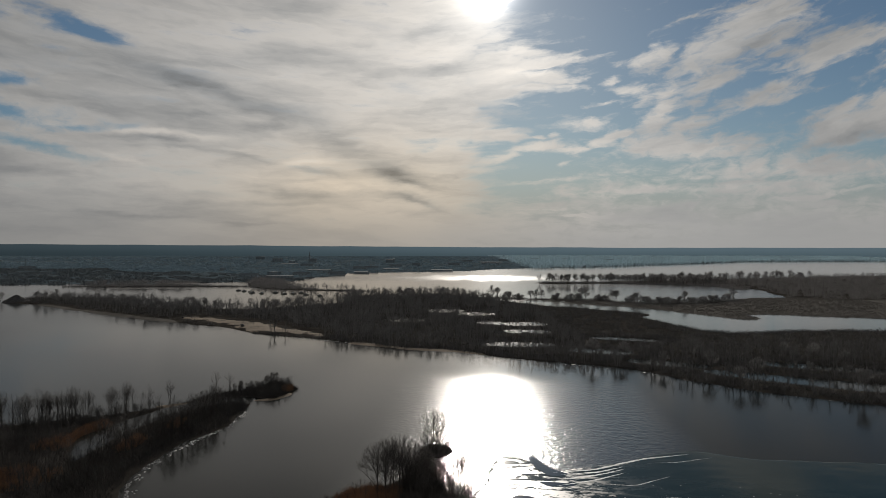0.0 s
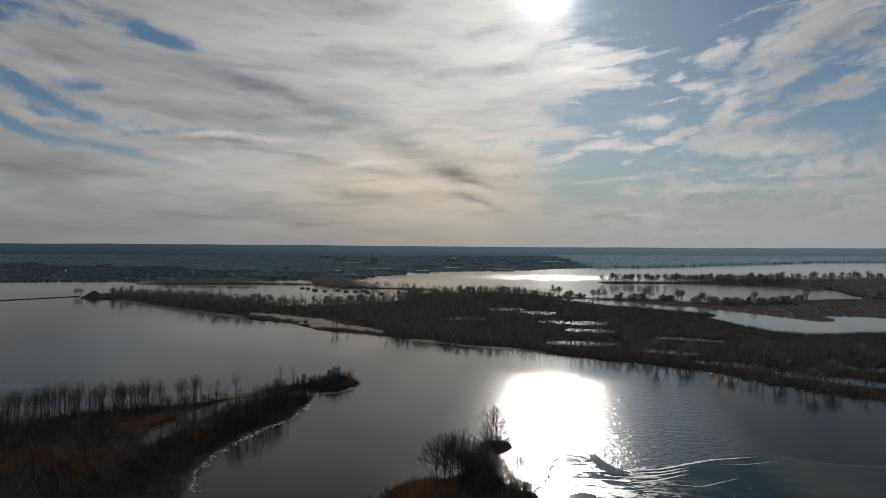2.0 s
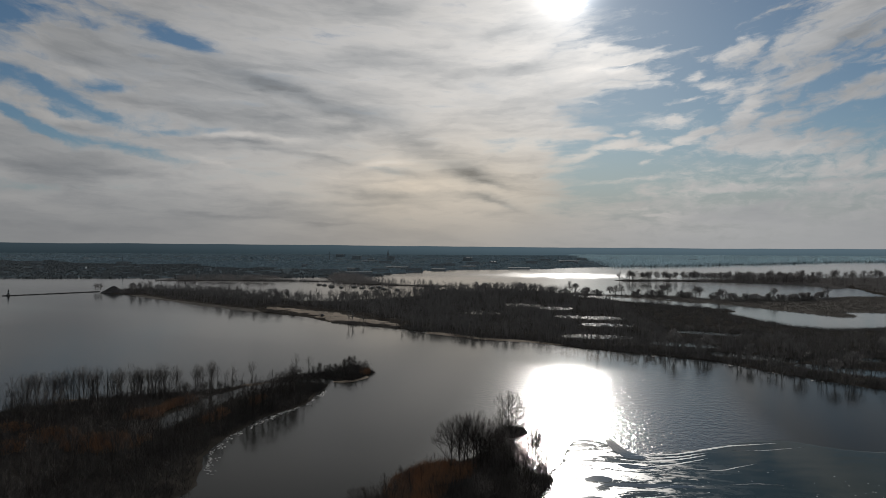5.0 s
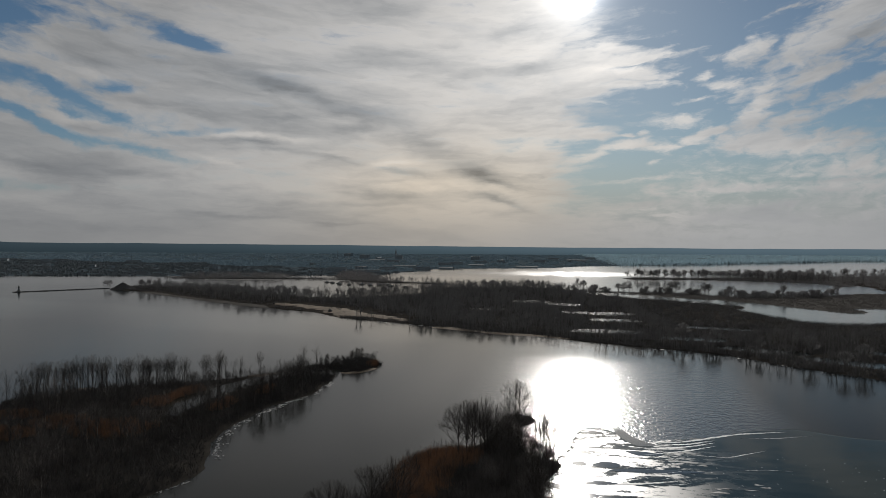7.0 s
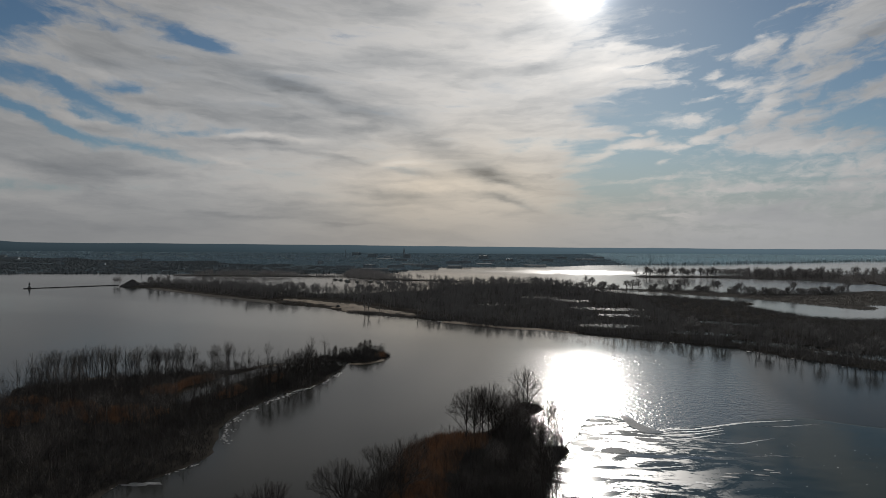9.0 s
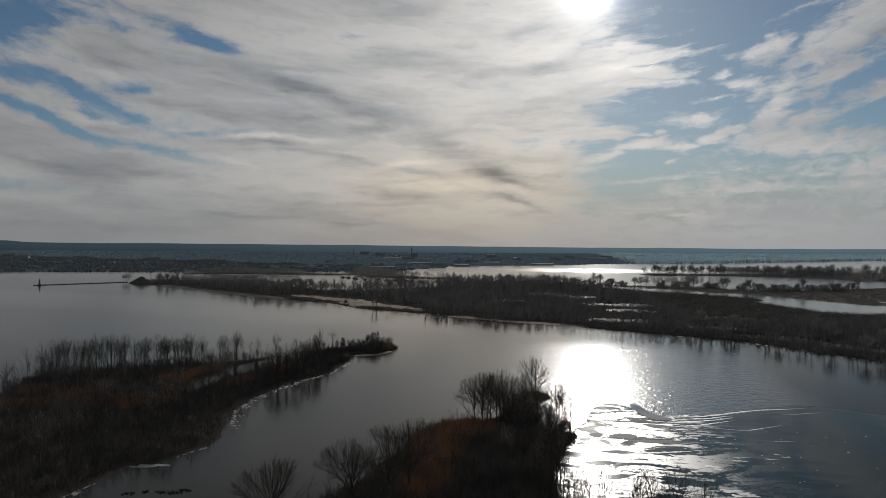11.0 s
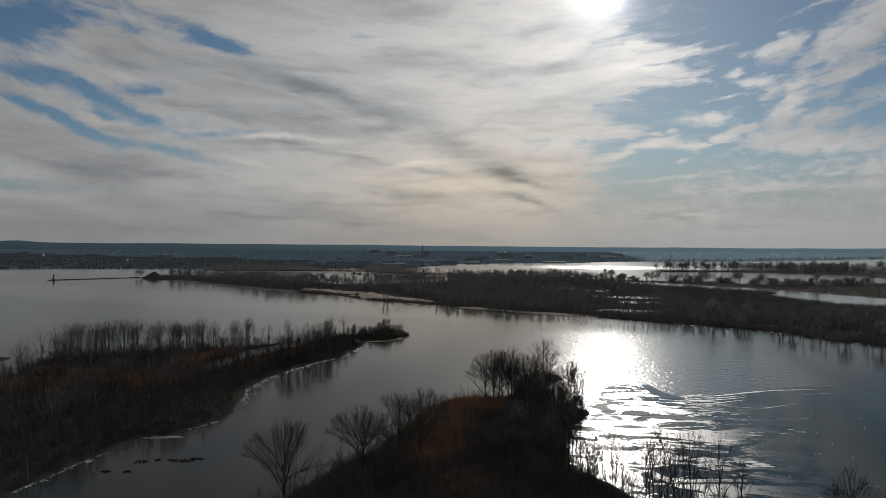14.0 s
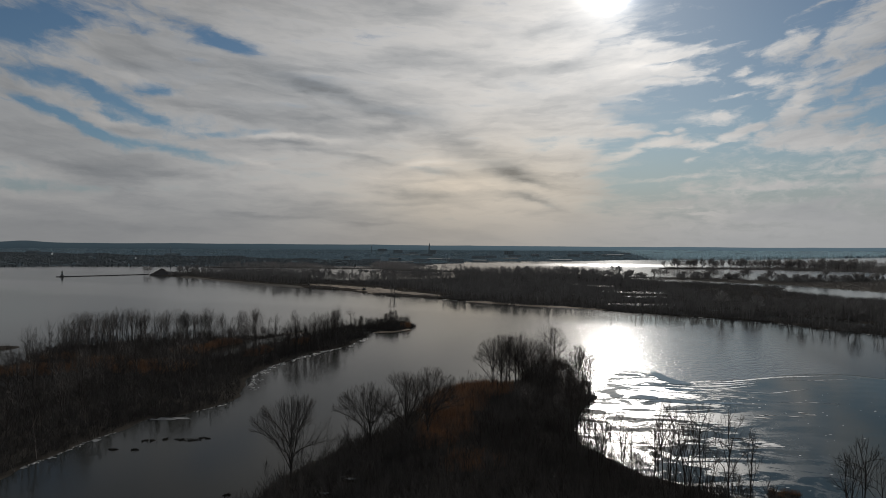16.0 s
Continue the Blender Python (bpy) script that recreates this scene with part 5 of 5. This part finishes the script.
def pier():
    root = tagged(new("pier"), "long low dark stone pier running out into the lake", "pier")
    a, b = Vector((-606, 790, 0)), Vector((-545, 888, 0))
    way = (b - a).normalized()
    n = 40
    for i in range(n):
        boxed("stone_block", (-1.35 + rng.uniform(-0.1, 0.1), 1.35, -1.9, 1.9 + rng.uniform(-0.1, 0.2), -0.8, 0.55 + rng.uniform(0, 0.3)), ROCK, root, bevel=0.15)
        ob = root.children[-1]
        ob.matrix_basis = Matrix.Translation(a + (b - a) * ((i + 0.5) / n)) @ Matrix.Rotation(math.atan2(way.y, way.x), 4, "Z")
    return root


def mound():
    bm = bmesh.new()
    g = np.random.default_rng(81)
    rings, sides = 10, 36
    last = None
    for r in range(rings + 1):
        f = r / rings
        ring = []
        for i in range(sides):
            a = 6.2832 * i / sides
            rad = (15.5 * (1 - f) ** 0.9 + 0.6) * (1 + 0.07 * math.sin(3 * a + 1) + g.normal(0, 0.025))
            ring.append(bm.verts.new((rad * math.cos(a) * 1.1, rad * math.sin(a) * 0.9, -0.6 + 9.2 * f ** 1.05 + g.normal(0, 0.12))))
        if last:
            for i in range(sides):
                bm.faces.new((last[i], last[(i + 1) % sides], ring[(i + 1) % sides], ring[i]))
        last = ring
    bm.faces.new(last)
    me = bpy.data.meshes.new("gravel_mound")
    bm.to_mesh(me)
    bm.free()
    me.materials.append(ROCK)
    ob = tagged(new("gravel_mound", me), "tall cone of dark gravel at the water's edge", "gravel mound")
    ob.location = (-516, 872, 0)


def boat(seed):
    """A covered motor boat: hull, cabin, canopy, windscreen."""
    g = np.random.default_rng(seed)
    root = tagged(new("motor_boat"), "moored motor boat with a dark cover", "boat", "moored boats")
    bm = bmesh.new()
    rows = []
    for x, w, z in ((-4, 1.25, 0.1), (-2, 1.4, 0.05), (1, 1.4, 0.05), (3, 0.9, 0.25), (4.2, 0.08, 0.6)):
        rows.append([bm.verts.new(c) for c in ((x, -w, 1.1 + 0.06 * max(x, 0)), (x, -w * 0.75, z - 0.2), (x, 0, z - 0.4), (x, w * 0.75, z - 0.2), (x, w, 1.1 + 0.06 * max(x, 0)))])
    for a, b in zip(rows, rows[1:]):
        for i in range(4):
            bm.faces.new((a[i], a[i + 1], b[i + 1], b[i]))
        bm.faces.new((a[4], a[0], b[0], b[4]))
    bm.faces.new(rows[0][::-1])
    part("hull", bm, STONE, root, "grey hull")
    boxed("cabin", (-1.5, 1.2, -1.05, 1.05, 1.05, 2.0), WALL_DARK, root, bevel=0.15)
    canopy = boxed("canopy", (-3.6, 1.0, -1.2, 1.2, 2.3, 2.5), IRON, root, "dark canvas canopy", bevel=0.08)
    for x, y in ((-3.4, -1.1), (-3.4, 1.1), (0.8, -1.1), (0.8, 1.1)):
        boxed("canopy_post", (x - 0.05, x + 0.05, y - 0.05, y + 0.05, 1.0, 2.3), IRON, canopy)
    return root


def building(w, d, h, wall, roof, gable, label, floors=2):
    root = tagged(new("building"), label, "building", "town buildings")
    boxed("wall", (-w / 2, w / 2, -d / 2, d / 2, -2.0, h), wall, root)
    bm = bmesh.new()
    e = 0.6
    if gable:
        v = [bm.verts.new(c) for c in ((-w / 2 - e, -d / 2 - e, h), (w / 2 + e, -d / 2 - e, h), (w / 2 + e, d / 2 + e, h), (-w / 2 - e, d / 2 + e, h),
                                      (-w / 2 - e, 0, h + d * 0.22), (w / 2 + e, 0, h + d * 0.22))]
        for f in ((3, 2, 1, 0), (0, 1, 5, 4), (2, 3, 4, 5), (1, 2, 5), (3, 0, 4)):
            bm.faces.new([v[i] for i in f])
    else:
        box(bm, -w / 2 - 0.2, w / 2 + 0.2, -d / 2 - 0.2, d / 2 + 0.2, h, h + 0.9)
    part("roof", bm, roof, root)
    n = max(2, int(w / 7))
    for i in range(n):
        for f in range(floors):
            x, z = -w / 2 + (i + 0.5) * w / n, h * (f + 0.35) / floors
            boxed("window", (x - 1.3, x + 1.3, -d / 2 - 0.06, -d / 2 + 0.1, z, z + min(2.0, h / floors * 0.5)), GLASS, root)
    return root


pier()
beacon(pose(-603, 796, 0.6))
mound()
first = boat(5)
spots = [(-300, 1089), (-286, 1075), (-260, 1035), (-244, 1050), (-226, 1025), (-213, 1028), (-191, 1005), (-168, 985), (-313, 1104), (-276, 1042), (-205, 1045)]
for i, (x, y) in enumerate(spots):
    m = pose(x, y, 0.05, 0, 0, rng.uniform(-35, 35))
    if i == 0:
        first.matrix_basis = m
    else:
        copy_thing(first, m)

works = building(58, 26, 4.5, WALL_PALE, METAL, False, "long pale industrial shed near the shore", 2)
works.matrix_basis = pose(-346, 1530, 1.5, 0, 0, 12)
kinds = [building(40, 16, 5, WALL_PALE, METAL, True, "long pale shed with a shining metal roof", 1),
         building(24, 16, 9, WALL_DARK, ROOF, False, "brick block with a flat roof, tinted blue-grey for haze", 3),
         building(14, 10, 6, WALL_PALE, ROOF, True, "small pale house with a grey gable roof", 2),
         building(34, 20, 13, WALL_DARK, ROOF, False, "tall block in the town, tinted blue-grey for haze", 4)]
town = [(-242, 2110, 0), (-215, 2160, 0), (-260, 1760, 0), (-433, 2295, 0), (-150, 2300, 0), (-90, 2420, 1), (40, 2560, 0), (-520, 2500, 1), (-620, 2700, 3),
        (-200, 2750, 3), (100, 2900, 0), (260, 3100, 0), (420, 3300, 0), (560, 3350, 0), (-760, 3000, 3), (300, 2750, 2)]
shore_houses = [(-1000, 1560, 2), (-930, 1520, 2), (-1120, 1580, 2), (-1067, 1850, 0), (-880, 1620, 2), (-1500, 1900, 0), (-1280, 1800, 0), (-700, 1560, 2), (-420, 1560, 0), (-380, 1620, 1),
        (-330, 1680, 0), (-300, 1850, 2), (-1700, 2100, 0), (-580, 1900, 2), (680, 3000, 2), (760, 3300, 0), (880, 3600, 2), (150, 2650, 2), (200, 2620, 2)]
town = town + shore_houses
for i, (x, y, k) in enumerate(town):
    z = float(mainland.height(np.array([x]), np.array([y]))[0])
    m = pose(x, y, max(z, 0.3), 0, 0, rng.uniform(-25, 25))
    used = [t[2] for t in town[:i]]
    if k in used:
        copy_thing(kinds[k], m)
    else:
        kinds[k].matrix_basis = m


for i, (x, y, long) in enumerate([(-517, 2443, 1.4), (-338, 1977, 1.6), (-213, 1890, 0.9), (-3, 2060, 1.5), (-151, 2112, 1.1), (190, 2830, 2.0)]):
    z = float(mainland.height(np.array([x]), np.array([y]))[0])
    copy_thing(kinds[0], pose(x, y, max(z, 0.5) + 0.4, 0, 0, rng.uniform(-8, 8)) @ Matrix.Diagonal((long, 1.3, 0.5, 1)))


def chimney(x, y, h):
    root = tagged(new("chimney"), "tall thin factory chimney above the shore", "chimney")
    z = float(mainland.height(np.array([x]), np.array([y]))[0])
    shaft = part("shaft", lathe([(1.6, -2.0), (1.5, 0.0), (0.9, h - 1.2)]), WALL_DARK, root)
    part("rim", lathe([(1.15, h - 1.2), (1.2, h), (0.7, h + 0.05)]), STONE, shaft)
    root.matrix_basis = pose(x, y, z)


def church(x, y):
    root = tagged(new("church"), "church with a pointed steeple above the town roofs", "church")
    z = float(mainland.height(np.array([x]), np.array([y]))[0])
    boxed("nave", (-8, 14, -7, 7, -2, 10), WALL_DARK, root)
    bm = bmesh.new()
    v = [bm.verts.new(c) for c in ((-8.5, -7.6, 10), (14.5, -7.6, 10), (14.5, 7.6, 10), (-8.5, 7.6, 10), (-8.5, 0, 16), (14.5, 0, 16))]
    for f in ((3, 2, 1, 0), (0, 1, 5, 4), (2, 3, 4, 5), (1, 2, 5), (3, 0, 4)):
        bm.faces.new([v[i] for i in f])
    part("roof", bm, ROOF, root)
    tower = boxed("tower", (-14, -8, -3, 3, -2, 24), WALL_DARK, root)
    bm = lathe([(3.6, 24), (0.15, 42)], 8)
    steeple = part("steeple", bm, ROOF, tower)
    steeple.location = (-11, 0, 0)
    root.matrix_basis = pose(x, y, z)


chimney(-1067, 1843, 27)
chimney(-700, 2600, 30)
church(-470, 2600)


def boulder(x, y, r, seed):
    bm = bmesh.new()
    bmesh.ops.create_icosphere(bm, subdivisions=2, radius=r)
    g = np.random.default_rng(seed)
    for v in bm.verts:
        v.co *= 1 + 0.25 * noise.noise(v.co * (1.3 / r) + Vector((seed, 0, 0)))
        v.co.z *= 0.8
    me = bpy.data.meshes.new("boulder")
    bm.to_mesh(me)
    bm.free()
    me.materials.append(ROCK)
    ob = tagged(new("boulder", me), "dark boulder lying on the sandy beach", "boulder", "beach boulders")
    ob.location = (x, y, float(beach.height(np.array([x]), np.array([y]))[0]) + 0.45 * r)


boulder(-238.0, 660.0, 1.2, 3)
boulder(-164.0, 590.0, 1.6, 8)


def flat_patch(name, x, y, rx, ry, z, seed, material, label, category, thick=0.08):
    """A thin ragged patch lying on water or ground."""
    g = np.random.default_rng(seed)
    bm = bmesh.new()
    n = 22
    f = 1 + 0.42 * np.interp(np.arange(n), np.arange(0, n, 2), g.normal(0, 1, n // 2))
    low = [bm.verts.new((x + rx * f[i] * math.cos(6.2832 * i / n), y + ry * f[i] * math.sin(6.2832 * i / n), z)) for i in range(n)]
    top = [bm.verts.new((x + 0.9 * rx * f[i] * math.cos(6.2832 * i / n), y + 0.9 * ry * f[i] * math.sin(6.2832 * i / n), z + thick * g.uniform(0.6, 1.3))) for i in range(n)]
    for i in range(n):
        bm.faces.new((low[i], low[(i + 1) % n], top[(i + 1) % n], top[i]))
    bm.faces.new(top)
    me = bpy.data.meshes.new(name)
    bm.to_mesh(me)
    bm.free()
    me.materials.append(material)
    return tagged(new(name, me), label, category)


def weed_mat(x, y, rx, ry, seed):
    """A torn raft of dead weed: many ragged scraps with stalks standing out of it."""
    g = np.random.default_rng(seed)
    bm = bmesh.new()
    for k in range(int(14 + 14 * rx)):
        a, q = g.uniform(0, 6.28), math.sqrt(g.random())
        cx, cy, r = x + rx * q * math.cos(a), y + ry * q * math.sin(a), g.uniform(0.08, 0.34)
        ring = [bm.verts.new((cx + 1.6 * r * g.uniform(0.5, 1.3) * math.cos(1.047 * j), cy + r * g.uniform(0.5, 1.3) * math.sin(1.047 * j), -0.01)) for j in range(6)]
        top = bm.verts.new((cx, cy, g.uniform(0.05, 0.16)))
        for j in range(6):
            bm.faces.new((ring[j], ring[(j + 1) % 6], top))
        for j in range(2):
            tip = Vector((cx + g.normal(0, 0.2), cy + g.normal(0, 0.2), g.uniform(0.15, 0.45)))
            bm.faces.new([bm.verts.new(c) for c in ((cx - 0.03, cy, 0.02), (cx + 0.03, cy, 0.02), tip)])
    me = bpy.data.meshes.new("weed_mat")
    bm.to_mesh(me)
    bm.free()
    me.materials.append(WEED)
    return tagged(new("weed_mat", me), "dark mat of dead weed floating near the shore", "weed mat", "weed mats")


for i, (x, y, rx, ry) in enumerate([(-77, 129, 1.1, 1.3), (-74.5, 130.5, 0.6, 0.8), (-70, 131, 2.8, 1.0), (-67.5, 132.5, 1.2, 0.7), (-76, 123, 0.7, 0.5), (-80, 122.5, 0.8, 0.4), (-48.5, 103.5, 0.5, 0.4)]):
    weed_mat(x, y, rx, ry, 90 + i)
for i, (x, y, rx, ry) in enumerate([(-81.5, 146.5, 3.4, 1.0), (-84.5, 145.0, 1.6, 0.7), (-87.2, 128, 0.9, 0.9), (-87.6, 116, 0.8, 0.7), (-88.3, 110, 1.0, 0.8)]):
    ob = flat_patch("ice_shelf", x, y, rx, ry, -0.02, 110 + i, SNOW, "flat shelf of pale ice along the bank", "ice", 0.05)
    ob["group"] = "ice shelves"
for i, (x, y, rx, ry) in enumerate([(-31.5, 111.5, 0.9, 0.5), (-33.5, 112.3, 0.4, 0.3), (-34.0, 105.2, 0.7, 0.4), (-20, 125, 0.5, 0.4)]):
    z = float(spit.height(np.array([x]), np.array([y]))[0])
    ob = flat_patch("snow_patch", x, y, rx, ry, z - 0.02, 130 + i, SNOW, "small leftover patch of old snow in brush", "snow", 0.1)
    ob["group"] = "snow patches"


def frost_streak(line, wide, seed):
    """A long raised seam of frosted ice, tapering at both ends."""
    g = np.random.default_rng(seed)
    line = np.array(line, float)
    seg = np.linalg.norm(np.diff(line, axis=0), axis=1)
    at = np.r_[0, np.cumsum(seg)]
    s = np.arange(0, at[-1], 0.5)
    mid = np.stack([np.interp(s, at, line[:, 0]), np.interp(s, at, line[:, 1])], -1)
    for k in range(14):
        mid[1:-1] = (mid[:-2] + 2 * mid[1:-1] + mid[2:]) / 4
    way = np.gradient(mid, axis=0)
    side = np.stack([-way[:, 1], way[:, 0]], -1) / np.linalg.norm(way, axis=1)[:, None]
    w = wide * np.sin(np.linspace(0.06, 3.08, len(s))) ** 0.7
    a = mid + side * (w * g.uniform(0.35, 1.25, len(s)))[:, None]
    b = mid - side * (w * g.uniform(0.35, 1.25, len(s)))[:, None]
    bm = bmesh.new()
    rows = [[bm.verts.new((x, y, z)) for x, y, z in ((*a[i], 0.05), (*mid[i], 0.085), (*b[i], 0.05))] for i in range(len(s))]
    for p, q in zip(rows, rows[1:]):
        bm.faces.new((p[0], p[1], q[1], q[0]))
        bm.faces.new((p[1], p[2], q[2], q[1]))
    bmesh.ops.recalc_face_normals(bm, faces=bm.faces[:])
    me = bpy.data.meshes.new("frost_streak")
    bm.to_mesh(me)
    bm.free()
    me.materials.append(FROST)
    return tagged(new("frost_streak", me), "long white frosted seam in the river ice", "ice", "frost streaks")


for i, (line, wide) in enumerate([
        ([(32.1, 208.9), (44.7, 211.7), (55.5, 218.5), (62.8, 222.8), (78.4, 227.7)], 0.7), ([(34, 206.8), (45, 209.2), (54, 214.5)], 0.55),
        ([(28.5, 204.8), (35.7, 203.3), (45.2, 206.9), (53.9, 212.5)], 0.6), ([(30.3, 196.7), (42.7, 201.9), (53.0, 208.8)], 0.5),
        ([(42.1, 199.2), (52.9, 197.3), (65.1, 205.5)], 0.3), ([(17.6, 171.2), (28.0, 173.3), (36.1, 176.0)], 0.7), ([(20.1, 181.0), (30.4, 179.6), (40.5, 185.0)], 0.35),
        ([(62, 218), (72, 219), (84, 224)], 0.25), ([(52, 186), (60, 188), (66, 187)], 0.2)]):
    frost_streak(line, wide, 170 + i)
for i, (x, y, rx, ry, n) in enumerate([(33, 163, 6.0, 3.0, 16), (34, 146.5, 7.5, 3.5, 22), (40, 190, 6.0, 4.0, 6), (50, 172, 8.0, 6.0, 6)]):
    g = np.random.default_rng(190 + i)
    for k in range(n):
        a, q = g.uniform(0, 6.28), math.sqrt(g.random())
        ob = flat_patch("frost_patch", x + rx * q * math.cos(a), y + ry * q * math.sin(a), g.uniform(0.5, 1.7), g.uniform(0.25, 0.7), 0.045, 200 + 30 * i + k, FROST if i < 2 else SNOW, "ragged patch of grey frost on the river ice", "ice", 0.03)
        ob["group"] = "frost patches"

# slim trees crowding the end of the spit
plant(edge_trees, put_on(spit, [(5.8, 187.6), (4.6, 186.6), (3.0, 186.0), (7.2, 184.5)]), 0.9, 1.05)
plant(edge_trees, put_on(spit, [(1.9, 187.2), (-1.0, 190.0), (-3.9, 190.6), (2.4, 183.0), (4.8, 180.0), (-3.0, 186.0)]), 0.55, 0.78)
